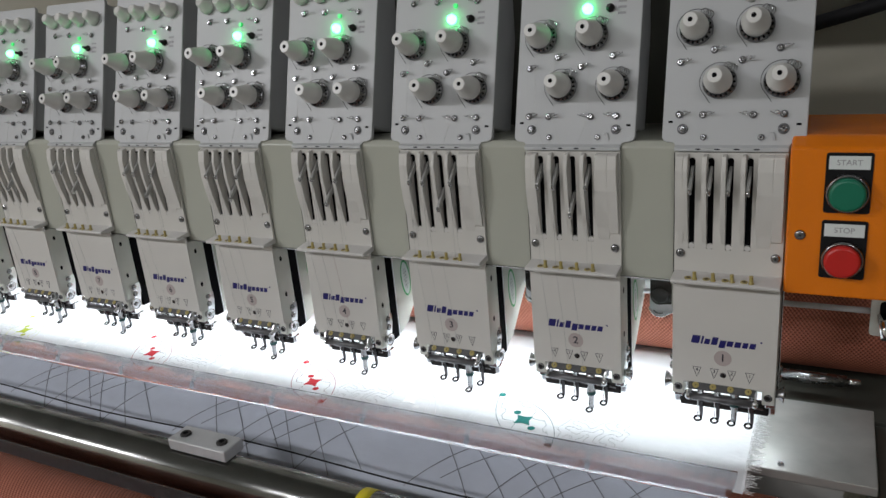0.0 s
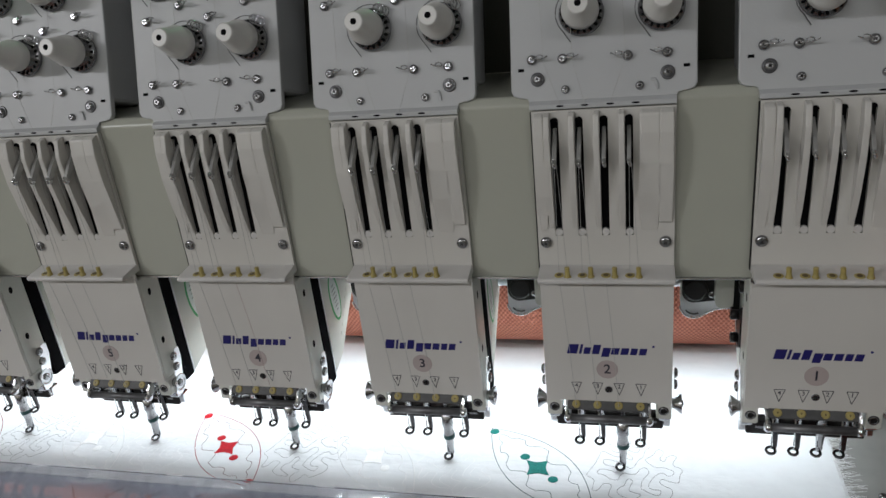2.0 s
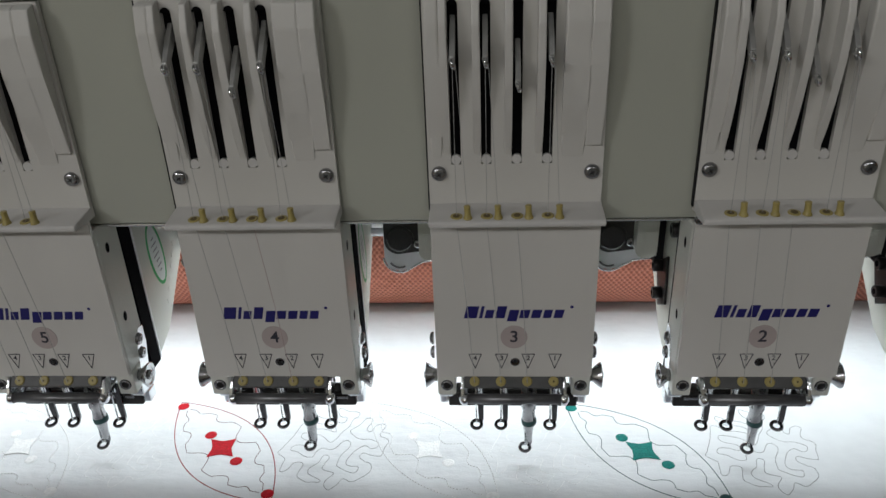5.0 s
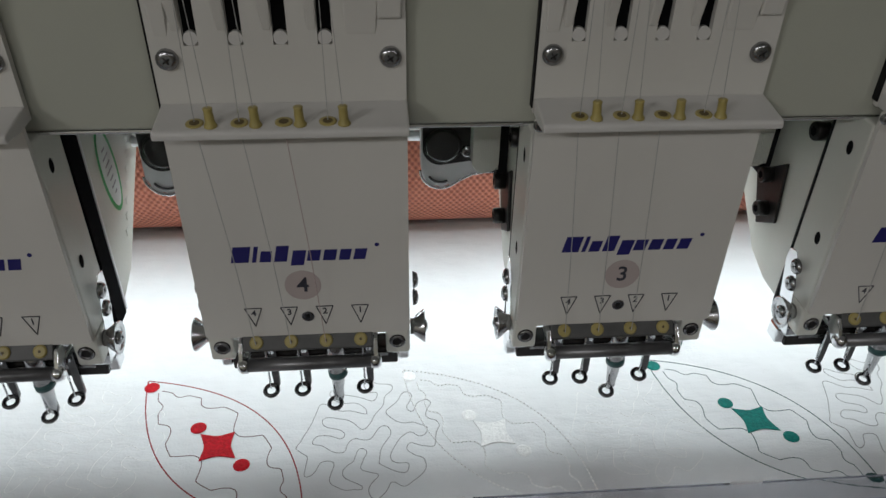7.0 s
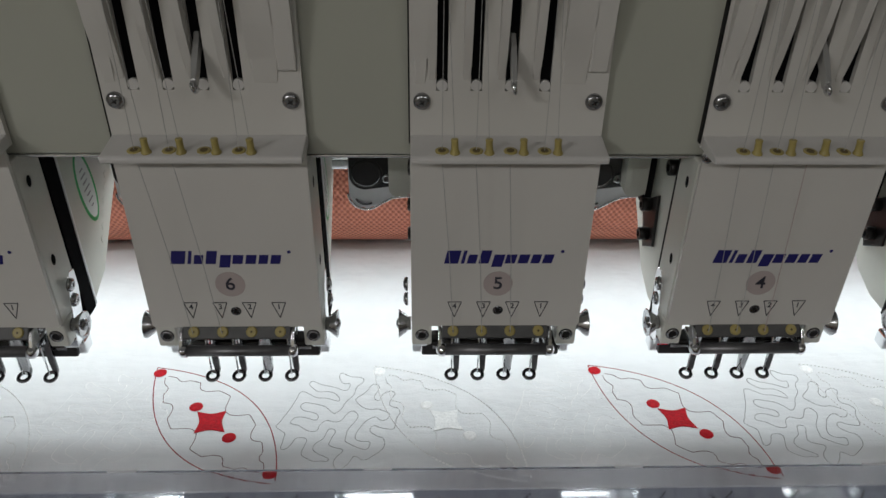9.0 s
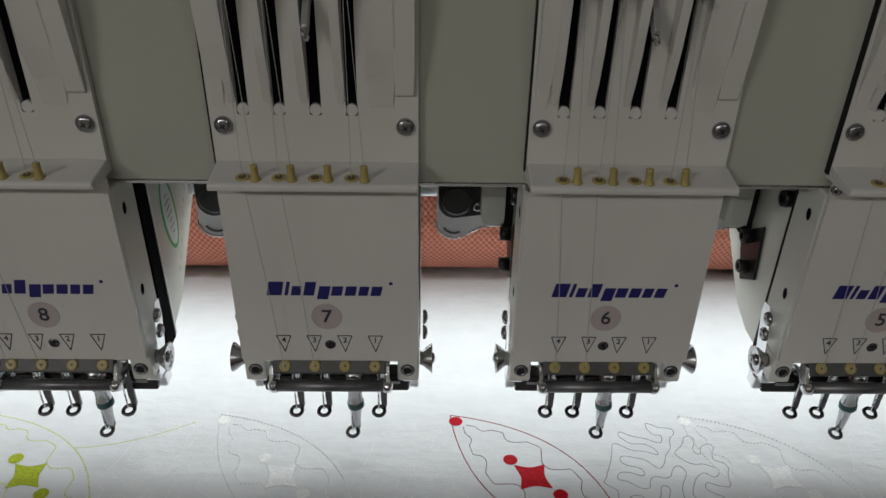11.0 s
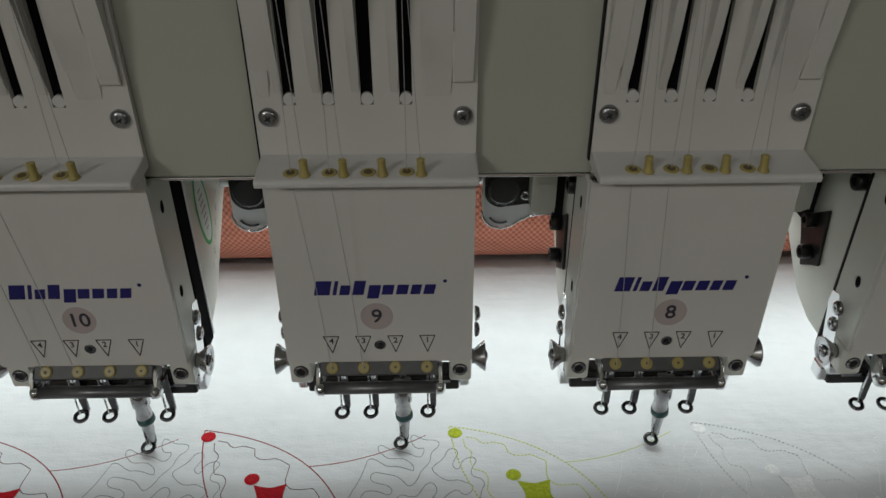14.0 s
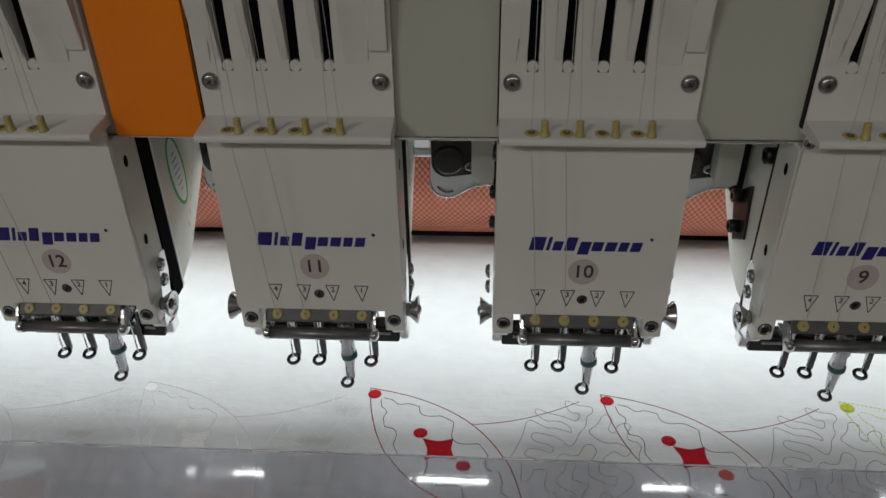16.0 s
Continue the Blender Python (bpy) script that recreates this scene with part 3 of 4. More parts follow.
    part("black_slide", box(B(), 0.0385, 0.0428, 0.0268, 0.0383, -0.041, 0.0635), SLOT, body, "black slide strip")
    part("bright_rail", box(B(), 0.0385, 0.0432, 0.0386, 0.0402, -0.040, 0.0632, 0.0004), SATIN, body)
    part("side_seam", box(B(), -0.0424, -0.0370, 0.0262, 0.0276, -0.040, 0.0635), BLACK, body)
    st = B()
    disc(st, (0, 0, 0), (0, 0, 1), 0.0100, 0.0225, 40)
    sticker = part("oval_sticker", st, GREENP, body, "oval sticker with a green rim")
    face = part("sticker_face", disc(B(), (0, 0, 0.0001), (0, 0, 1), 0.0078, 0.0200, 36), PAPER, sticker, "white sticker face with small print")
    bm = B()
    for i, w in enumerate((0.004, 0.007, 0.006, 0.008, 0.005, 0.006, 0.003)):
        box(bm, -w / 2, w / 2, 0.011 - 0.0038 * i - 0.0007, 0.011 - 0.0038 * i + 0.0003, 0.00012, 0.00018)
    part("sticker_print", bm, TGREY, face)
    sticker.matrix_basis = pose(0.03965, 0.0690, 0.0170, 90, 0, 90) @ pose(0, 0, 0, 0, 0, 8)
    bm = B()
    for i in range(9):
        y, z = 0.1085 - 0.0046 * i, 0.030 - 0.0060 * i
        box(bm, 0.0393, 0.0399, y - 0.0018, y + 0.0014, z - 0.0020, z + 0.0018, 0.0003, 1)
    tagged(part("raised_lettering", bm, CREAM, body), kind="stuff")
    # left flank: black bracket with socket bolts
    br = part("side_bracket", prism(B(), [(0.054, 0.020), (0.078, 0.004), (0.066, -0.020), (0.0500, -0.0105)], -0.0398, -0.0382, 0.0006), BLACKM, hd, "black steel side bracket")
    for y, z in ((0.0645, 0.0085), (0.0605, -0.0080)):
        hex_bolt(br, (-0.0398, y, z), (-1, 0, 0), 0.0038, 0.0052)
    hex_bolt(body, (-0.0380, 0.0356, 0.0455), (-1, 0, 0), 0.0042, 0.006)
    # ribbed grey block and chrome lever behind
    rb = part("ribbed_block", plate(B(), rounded(-0.0553, -0.0430, 0.0125, 0.0560, 0.0042), 0.066, 0.080, 0.0008), CREAM, hd, "cream ribbed block")
    bm = B()
    for i in range(9):
        box(bm, -0.0518 + 0.0010 * i, -0.0514 + 0.0010 * i, 0.0655, 0.0662, 0.014, 0.030)
    tagged(part("ribbing", bm, CREAM, rb), kind="stuff")
    part("block_lip", box(B(), -0.0560, -0.0390, 0.0640, 0.0800, 0.0385, 0.0600, 0.0008), CREAM, rb)
    # black box painted in for the shade between block and body
    part("block_shadow_gap", box(B(), -0.0432, -0.0382, 0.070, 0.084, 0.006, 0.038), BLACK, rb, "black box filling the shaded gap beside the block")

    def pear(grow):
        """The lever's outline: a round end that runs out to a flat tail."""
        r = 0.0095 + grow
        arc = [(-0.0690 + r * math.cos(radians(a)), 0.0080 + r * math.sin(radians(a))) for a in range(180, 301, 10)]
        arc += [(-0.0590, 0.0032 - grow), (-0.0540, 0.0058 - grow), (-0.0480, 0.0068 - grow), (-0.0385, 0.0072 - grow), (-0.0385, 0.0630), (-0.0690 - r, 0.0630)]
        return arc
    lev = part("chrome_lever", plate(B(), pear(0.0), 0.078, 0.090, 0.0012), SATIN, hd, "polished chrome lever")
    part("lever_rim", wire(B(), [(x, 0.0775, z) for x, z in pear(0.0004)[:-2]], 0.0007, 8), CHROME, lev, "bright rounded rim")
    part("lever_edge", wire(B(), [(x, 0.0772, z) for x, z in pear(-0.0030)[3:13]], 0.0006, 8), DARKSTEEL, lev)
    cup = [(-0.0690 + 0.0088 * math.cos(radians(a)), 0.0200 + 0.0088 * math.sin(radians(a))) for a in range(180, 276, 8)]
    part("lever_recess", plate(B(), cup + [(-0.0560, 0.0130), (-0.0390, 0.0132), (-0.0390, 0.0628), (-0.0778, 0.0628)], 0.0768, 0.0782), RECESSM, lev, "dark glossy recess of the lever")
    part("lever_cap", turned(B(), (-0.0682, 0.0768, 0.0215), (0, -1, 0), [(0, 0.0084), (0.0012, 0.0082), (0.0016, 0.0070)], 32), RECESSM, lev, "black round cap")
    part("cap_ring", ring(B(), (-0.0682, 0.0764, 0.0215), (0, -1, 0), 0.0086, 0.0005, 32, 6), BLACKM, lev)
    screw_part(lev, (-0.0568, 0.0768, 0.0185), (0, -1, 0), 0.0030, "lever_screw", "chrome screw")
    # slotted cover
    edges = [-0.0422]
    for c in SLOTS:
        edges += [c - 0.0024, c + 0.0024]
    edges.append(0.0424)
    sc = part("slotted_cover", pierced(B(), edges, [0.0700, 0.0963, 0.1715, 0.1778], [(2 * i + 1, 1) for i in range(4)], FACE, FACE + 0.0028), WHITE, hd, "white slotted take-up cover")
    for c in SLOTS:
        lip = [(FACE - d, z) for d, z in ((0.0001, 0.1772), (0.0064, 0.1758), (0.0096, 0.1640), (0.0090, 0.1450), (0.0060, 0.1250), (0.0028, 0.1120), (0.0001, 0.1010))]
        part("slot_rib", prism(B(), lip, c - 0.0060, c - 0.0024, 0.0007), WHITE, sc)
        arch = [(c + 0.0024 * math.cos(radians(a)), 0.1713 + 0.0024 * math.sin(radians(a))) for a in range(0, 181, 20)]
        part("slot_end", plate(B(), arch, FACE - 0.0003, FACE + 0.0030), SLOT, sc, "near-black arch for the shade in the slot top")
        part("slot_end", tube(B(), (c, FACE + 0.0027, 0.0985), (c, FACE + 0.0003, 0.0985), 0.0024, n=16), SHELF, sc)
    wing = [(FACE - d, z) for d, z in ((0.0001, 0.1772), (0.0058, 0.1752), (0.0080, 0.1640), (0.0074, 0.1450), (0.0046, 0.1250), (0.0016, 0.1054), (0.0001, 0.1046))]
    soft = [(y, z) for y, z in wing[:5]] + [(FACE - 0.0014, 0.1110), (FACE - 0.0001, 0.0990)]
    part("cover_wing", prism(B(), wing, 0.0330, 0.0410, 0.0007), WHITE, sc)
    part("cover_wing", prism(B(), soft, 0.0215, 0.0334, 0.0012), WHITE, sc)
    part("cover_wing", prism(B(), soft, -0.0410, -0.0345, 0.0012), WHITE, sc)
    # flat near-black sheet close behind the slots, in place of their shaded depth
    part("slot_inside", box(B(), -0.034, 0.024, FACE + 0.0029, FACE + 0.0033, 0.094, 0.1775), SLOT, sc, "near-black sheet for the shade inside the slots")
    # black strip added as the shadow line between cover and beam
    part("side_gasket", box(B(), -0.0429, -0.0424, FACE, FACE + 0.0034, 0.0720, 0.1770), BLACK, sc, "black strip for the shadow gap along the cover")
    for sx in (-0.0370, 0.0371):
        screw_part(hd, (sx, FACE, 0.0918), (0, -1, 0), 0.0038)
    for s in SLOTS:
        take_up_lever(hd, s)
    # thread shelf
    bm = prism(B(), [(FACE, 0.0760), (-0.0122, 0.0740), (-0.0134, 0.0730), (-0.0132, 0.0708), (-0.0020, 0.0700), (FACE, 0.0700)], -0.0420, 0.0427, 0.0006)
    sh = part("thread_shelf", bm, SHELF, hd, "milky plastic thread shelf")
    for s in SLOTS:
        g = part("guide_hole", turned(B(), (s, -0.0078, 0.0742), (0, -0.11, 1), [(0, 0.0030), (0.0006, 0.0030), (0.0007, 0.0022)], 18), YELLOW, sh, "yellow ceramic guide hole")
        part("bore", disc(B(), (s, -0.0079, 0.07496), (0, -0.11, 1), 0.0017, n=14), AMBER, g)
        part("guide_tube", turned(B(), (s + 0.0055, -0.0093, 0.0738), (-0.04, 0.06, 1), [(0, 0.0024), (0.0008, 0.0022), (0.0020, 0.0016), (0.0058, 0.0015), (0.0066, 0.0017), (0.0070, 0.0012)], 14), YELLOW, sh, "short yellow guide tube")
    screw_part(sh, (-0.0400, 0.0005, 0.0675), (-0.6, -1, 0), 0.0024, "shelf_screw", "chrome shelf screw")
    # tension panel
    pan = [(-0.0430, 0.1805), (0.0425, 0.1805), (0.0425, 0.1855), (0.0495, 0.1855), (0.0525, 0.1867), (0.0540, 0.1895), (0.0540, 0.3530), (0.0520, 0.3560), (-0.0520, 0.3560), (-0.0540, 0.3530), (-0.0540, 0.1895), (-0.0525, 0.1867), (-0.0495, 0.1855), (-0.0430, 0.1855)]
    tp = part("tension_panel", plate(B(), pan, 0.0140, 0.0180, 0.0008), PANEL, hd, "white tension panel with a green lamp")
    tp.matrix_basis = pose(0, 0.0095, 0.186, -17, 0, 0) @ pose(0, -0.0140, -0.186)
    part("panel_box", box(B(), -0.0500, 0.0500, 0.0182, 0.0700, 0.1990, 0.3520, 0.0030), PANEL, tp)
    bm = prism(B(), [(0.0120, 0.1840), (0.0095, 0.1838), (0.0052, 0.1816), (0.0048, 0.1788), (0.0120, 0.1788)], -0.0430, 0.0426, 0.0004)
    ledge = part("panel_ledge", bm, PANEL, hd)
    for s in SLOTS:
        part("ledge_hole", disc(B(), (s + 0.004, 0.00490, 0.1806), (0, -1, 0.14), 0.0024, 0.0006, 12), SLOT, ledge)
    for x, z in ((-0.0113, 0.2327), (0.0340, 0.2327), (-0.0316, 0.2757), (0.0137, 0.2757)):
        tension_knob(tp, x, z)
    for x, z, s in ((-0.0410, 0.2076, 1), (-0.0227, 0.2073, 1), (0.0150, 0.2069, -1), (0.0372, 0.2073, -1), (-0.0425, 0.2498, 1), (-0.0169, 0.2586, 1), (0.0044, 0.2497, 1), (0.0313, 0.2579, 1), (-0.0343, 0.3160, 1), (-0.0087, 0.3155, 1), (0.0327, 0.3137, -1)):
        thread_guide(tp, x, z, s)
    for x in (-0.0378, 0.0375):
        w = part("washer", turned(B(), (x, 0.0140, 0.1960), (0, -1, 0), [(0, 0.0042), (0.0008, 0.0042), (0.0009, 0.0034)], 20), DARKSTEEL, tp)
        screw_part(w, (x, 0.0132, 0.1960), (0, -1, 0), 0.0029, "panel_screw", "chrome panel screw")
    for x in (-0.0213, 0.0218):
        screw_part(tp, (x, 0.0140, 0.1893), (0, -1, 0), 0.0026, "panel_screw", "chrome panel screw")
    part("panel_notch", box(B(), -0.0494, -0.0458, 0.0136, 0.0141, 0.2010, 0.2028), SLOT, tp)
    part("panel_notch", box(B(), 0.0462, 0.0498, 0.0136, 0.0141, 0.1985, 0.2003), SLOT, tp)
    part("panel_clip", wire(B(), [(0.0280, 0.0138, 0.1925), (0.0305, 0.0132, 0.1925), (0.0312, 0.0132, 0.1905), (0.0318, 0.0138, 0.1870)], 0.0009, 6), PANEL, tp)
    part("status_lamp", turned(B(), (0.0075, 0.0140, 0.2985), (0, -1, 0), [(0, 0.0044), (0.003, 0.0043), (0.0052, 0.0033), (0.0062, 0.0013)], 24), LEDG, tp, "lit green status lamp")
    part("small_lamp", turned(B(), (0.0106, 0.0140, 0.3110), (0, -1, 0), [(0, 0.0024), (0.002, 0.0020)], 14), LEDS, tp, "small green lamp")
    sw = part("toggle_switch", turned(B(), (0.0270, 0.0140, 0.2980), (0, -1, 0), [(0, 0.0036), (0.002, 0.0036), (0.0022, 0.0022), (0.008, 0.0014)], 16), BLACKM, tp, "small black toggle switch")
    for z in (0.3035, 0.2985, 0.2935):
        part("print_bar", box(B(), 0.0335, 0.0405, 0.01375, 0.01405, z - 0.0010, z + 0.0010), TGREY, tp)
    for x in (-0.038, -0.014, 0.012, 0.037):
        part("thread_clip", turned(B(), (x, 0.0140, 0.3330), (0, -1, 0.25), [(0, 0.0085), (0.004, 0.0088), (0.006, 0.0070), (0.013, 0.0058), (0.015, 0.0040)], 20), KNOBW, tp, "white plastic thread clip")
    return hd


def add_threads(hd, k):
    cols = (THREADM, THREADM, PINKTHREAD if k in (4, 6, 9, 10) else THREADM, THREADM)
    for i in (0, 1, 2):
        if i == 2 and k not in (2, 3, 4, 5):
            continue
        bm = wire(B(), [(SLOTS[i], -0.0078, 0.0712), (SLOTS[i] * 0.5 + EYES[i] * 0.5 + 0.0006, -0.0052, 0.0205), (EYES[i], -0.0036, -0.0276)], 0.00018, 5)
        part("thread", bm, cols[i], hd, "thin thread")
    for i in (0, 1, 3):
        bm = wire(B(), [(SLOTS[i], -0.0079, 0.0752), (SLOTS[i], -0.0070, 0.1470)], 0.00014, 5)
        part("thread", bm, cols[i], hd, "thin thread")
        bm = wire(B(), [(SLOTS[i] + 0.0052, -0.0088, 0.0806), (SLOTS[i] + 0.0014, -0.0070, 0.1480)], 0.00014, 5)
        part("thread", bm, THREADM, hd, "thin thread")
    for i, x in enumerate((-0.0335, -0.0165, 0.0140)):
        bm = wire(B(), [(x - 0.003, 0.0290, 0.2600), (x, 0.0090, 0.2060), (SLOTS[i] + 0.004, 0.0050, 0.1815)], 0.00014, 5)
        part("thread", bm, THREADM, hd, "thin thread")


HEADS = []
first = build_head()
for k in range(1, 15):
    hd = first if k == 1 else copy_thing(first, pose(-(k - 1) * PITCH, 0, H))
    HEADS.append(hd)
for k, hd in enumerate(HEADS, 1):
    cover = next(c for c in hd.children if c.name.startswith("needle_case_cover"))
    if k == 1:
        lamp = next(c for c in hd.children_recursive if c.name.startswith("status_lamp"))
        recolour(lamp, KNOBW)
        tagged(lamp, "unlit status lamp")
    glyph(str(k), 0.0100, (0, -0.00022, 0), cover, INK, "head_number", bold=0.00013)
    if k > 1:
        add_threads(hd, k)


# ---------------------------------------------------------------- rollers, bed and guard
def roller(name, y, z, r, x0, x1, label):
    bm = B()
    n = 72
    uvl = bm.loops.layers.uv.new("UVMap")
    rings = [[bm.verts.new((x, y + r * math.cos(2 * math.pi * i / n), z + r * math.sin(2 * math.pi * i / n))) for i in range(n)] for x in (x0, x1)]
    for i in range(n):
        f = bm.faces.new((rings[0][i], rings[0][(i + 1) % n], rings[1][(i + 1) % n], rings[1][i]))
        f.smooth = True
        a0, a1 = 2 * math.pi * r * i / n, 2 * math.pi * r * (i + 1) / n
        for lp, uvv in zip(f.loops, ((x0, a0), (x0, a1), (x1, a1), (x1, a0))):
            lp[uvl].uv = uvv
    bm.faces.new(rings[0][::-1])
    bm.faces.new(rings[1])
    ob = thing(name, bm, GRIP, label, "roller")
    for x in (x0, x1):
        part("roller_shaft", tube(B(), (x - 0.03, y, z), (x + 0.03, y, z), 0.012, n=20), STEEL, ob)
    return ob


roller("rear_roller", 0.2120, CLOTH + 0.0500, 0.0520, -2.2, 0.150, "rear cloth roller covered in orange woven grip")
roller("front_roller", -0.0580, CLOTH - 0.0545, 0.0500, -2.2, 0.150, "front cloth roller covered in orange woven grip")
roller("take_up_roller", -0.2680, CLOTH - 0.0560, 0.0640, -2.2, 0.150, "take-up roller covered in orange woven grip")


def build_bed():
    bed = empty("machine_bed", (0, 0, 0), "steel bed under the stitched cloth", "machine bed")
    part("bed_plate", box(B(), -2.1, 0.124, -0.006, 0.122, CLOTH - 0.012, CLOTH - 0.003, 0.001), TABLE, bed, "worn steel bed plate")
    part("bed_beam", box(B(), -2.1, 0.10, 0.010, 0.110, CLOTH - 0.20, CLOTH - 0.012), GREYBOX, bed)
    screw_part(bed, (0.050, 0.004, CLOTH - 0.003), (0, 0, 1), 0.003, "bed_screw", "bed screw")
    part("rear_apron", box(B(), -2.1, 0.20, 0.124, 0.300, CLOTH - 0.030, CLOTH - 0.016), DARKP, bed, "dark rear apron")
    part("side_table", box(B(), 0.1265, 0.60, -0.020, 0.34, CLOTH - 0.040, CLOTH - 0.020, 0.001), mat("dark_table_paint", (0.10, 0.10, 0.085), 0.4, var=0.12, scale=15), bed, "dark painted side table")
    part("table_rail", tube(B(), (0.150, 0.075, CLOTH - 0.012), (0.24, 0.075, CLOTH - 0.012), 0.003, n=12), STEEL, bed)
    for x in (-2.06, 0.135):
        part("end_frame", box(B(), x, x + 0.05, -0.32, 0.26, 0.0, CLOTH - 0.13, 0.004), GREYBOX, bed)
    sh = part("idler_shaft", tube(B(), (0.040, 0.150, CLOTH + 0.010), (0.100, 0.150, CLOTH + 0.010), 0.006, n=18), STEEL, bed, "short steel shaft")
    part("shaft_tip", tube(B(), (0.100, 0.150, CLOTH + 0.010), (0.112, 0.150, CLOTH + 0.010), 0.0035, n=14), CHROME, sh)
    return bed


build_bed()


def build_rear():
    thing("rear_panel", box(B(), -2.6, 1.2, 0.42, 0.45, 0.0, H + 0.85, 0.003), WALLM, "cream painted panel behind the machine", "panel", kind="structure")
    rod = thing("rear_rod", tube(B(), (-2.0, 0.1065, H + 0.0125), (0.190, 0.1065, H + 0.0125), 0.0028, n=16), SATIN, "thin steel rod under the beam in front of the rear roller", "rod")
    br = part("rod_bracket", plate(B(), rounded(0.1120, 0.1340, H - 0.0080, H + 0.0655, 0.003), 0.0985, 0.1015, 0.0006), CREAM, rod, "cream bracket with a bolt")
    part("bracket_slot", plate(B(), rounded(0.1190, 0.1270, H + 0.004, H + 0.026, 0.0039), 0.0979, 0.0986), SLOT, br)
    part("rod_bolt", tube(B(), (0.1215, 0.1000, H + 0.012), (0.1250, 0.0840, H - 0.004), 0.0042, n=16), CHROME, br, "chrome bolt")
    part("black_edge", box(B(), 0.1345, 0.1365, 0.0985, 0.1100, H - 0.0060, H + 0.0640), BLACK, br)
    pts = [(-0.10 + 0.03 * i, 0.25, H + 0.236 + 0.022 * (i / 5) ** 1.6) for i in range(18)]
    thing("black_cable", wire(B(), pts, 0.0075, 10), BLACK, "thick black cable behind the machine", "cable")
    thing("cable_tray", box(B(), -0.10, 0.9, 0.30, 0.40, H + 0.278, H + 0.40, 0.003), mat("blue_grey_tray", (0.22, 0.24, 0.27), 0.4, 0.3), "blue-grey cable tray on the rear panel", "cable tray")


build_rear()

GUARD_REAR = (-0.0455, CLOTH + 0.0150)


def build_guard():
    """A clear strip that curls up towards the front, from 5 to 20 degrees."""
    g = empty("guard", (0, 0, 0), "clear acrylic guard along the front of the cloth", "guard")
    ya, za = GUARD_REAR
    curl = []
    y, z, slope = ya, za, 5.0
    while y > -0.108:
        curl.append((y, z))
        y, z = y - 0.002 * math.cos(radians(slope)), z + 0.002 * math.sin(radians(slope))
        slope = min(20.0, slope + 0.9)
    prof = curl + [(y, z - 0.003) for y, z in curl[::-1]]
    sheet = part("acrylic_sheet", prism(B(), prof, -2.0, 0.020), ACRYLIC, g, "clear acrylic sheet")
    sheet.visible_shadow = False
    for k in range(15):
        x = -0.083 - 0.124 * k
        part("edge_tab", box(B(), x - 0.007, x + 0.007, ya - 0.0016, ya - 0.0003, za + 0.0006, za + 0.0014, 0.0002), SATIN, g, "small bright metal tab")
    return g


guard = build_guard()


def build_front_bar():
    y, z, r = -0.178, CLOTH - 0.008, 0.0225
    bar = thing("front_bar", tube(B(), (-2.2, y, z), (0.16, y, z), r, n=48), mat("polished_dark_steel", (0.30, 0.30, 0.29), 0.18, 1.0, var=0.15, scale=18, bump=0.05, bscale=90), "polished dark steel bar in front of the guard", "bar")
    for x in (-0.790, -0.262):
        part("tape_mark", tube(B(), (x - 0.006, y, z), (x + 0.006, y, z), r + 0.0004, n=48), YTAPE, bar, "yellow tape mark")
    cl = empty("clamp_block", (-0.446, -0.174, CLOTH + 0.0200), "aluminium clamp block with two bolts on the front bar", "clamp")
    part("block", box(B(), -0.036, 0.036, -0.012, 0.014, -0.004, 0.008, 0.0015), mat("aluminium", (0.62, 0.63, 0.65), 0.38, 0.4, var=0.08, bump=0.06), cl)
    for x in (-0.023, 0.023):
        hex_bolt(cl, (x, 0, 0.006), (0, 0, 1), 0.0055, 0.004, BLACKM, "clamp_bolt")
    pts = [(-1.15 + 0.06 * i, -0.150 - 0.004 * math.sin(i * 0.9), CLOTH + 0.0145 + 0.0007 * math.sin(i * 0.9)) for i in range(18)]
    part("cord", wire(B(), pts, 0.0008, 8), BLACK, bar, "thin black cord along the bar")


build_front_bar()


# ---------------------------------------------------------------- cloth and stitching
def cloth_sheet(x0, x1, ys, zs):
    bm = B()
    rows = [[bm.verts.new((x, y, z)) for x in (x0, x1)] for y, z in zip(ys, zs)]
    for a, b in zip(rows, rows[1:]):
        bm.faces.new((a[0], a[1], b[1], b[0]))
    ext = bmesh.ops.extrude_face_region(bm, geom=list(bm.faces))
    bmesh.ops.translate(bm, verts=[v for v in ext["geom"] if isinstance(v, bmesh.types.BMVert)], vec=(0, 0, -0.0006))
    return bm


def stitch_line(bm, pts, ln=0.0021, w=0.00034, gap=0.06, z=0.0004):
    """A row of separate thread stitches along pts."""
    acc = [Vector((*pts[0], 0))]
    for p in pts[1:]:
        p = Vector((*p, 0))
        while (p - acc[-1]).length > ln:
            acc.append(acc[-1] + (p - acc[-1]).normalized() * ln)
    for a, b in zip(acc, acc[1:]):
        d = (b - a) * (gap / 2)
        mid = (a + b) / 2
        u = Vector((-(b - a).y, (b - a).x, 0)).normalized() * w
        p, q = a + d, b - d
        up = Vector((0, 0, z))
        vs = [bm.verts.new(v) for v in (p - u * 0.6, mid - u, q - u * 0.6, q + u * 0.6, mid + u, p + u * 0.6)]
        tp, tm, tq = (bm.verts.new(v + up * k) for v, k in ((p, 0.5), (mid, 1.2), (q, 0.5)))
        for f in ((vs[0], vs[1], tm, tp), (vs[1], vs[2], tq, tm), (vs[3], vs[4], tm, tq), (vs[4], vs[5], tp, tm), (vs[5], vs[0], tp), (vs[2], vs[3], tq)):
            bm.faces.new(f)
    return bm


LC, LD = Vector((-0.0480, 0.0025)), Vector((0.0845, -0.0905)).normalized()   # lens centre and long axis
LN = Vector((-LD.y, LD.x)) * -1
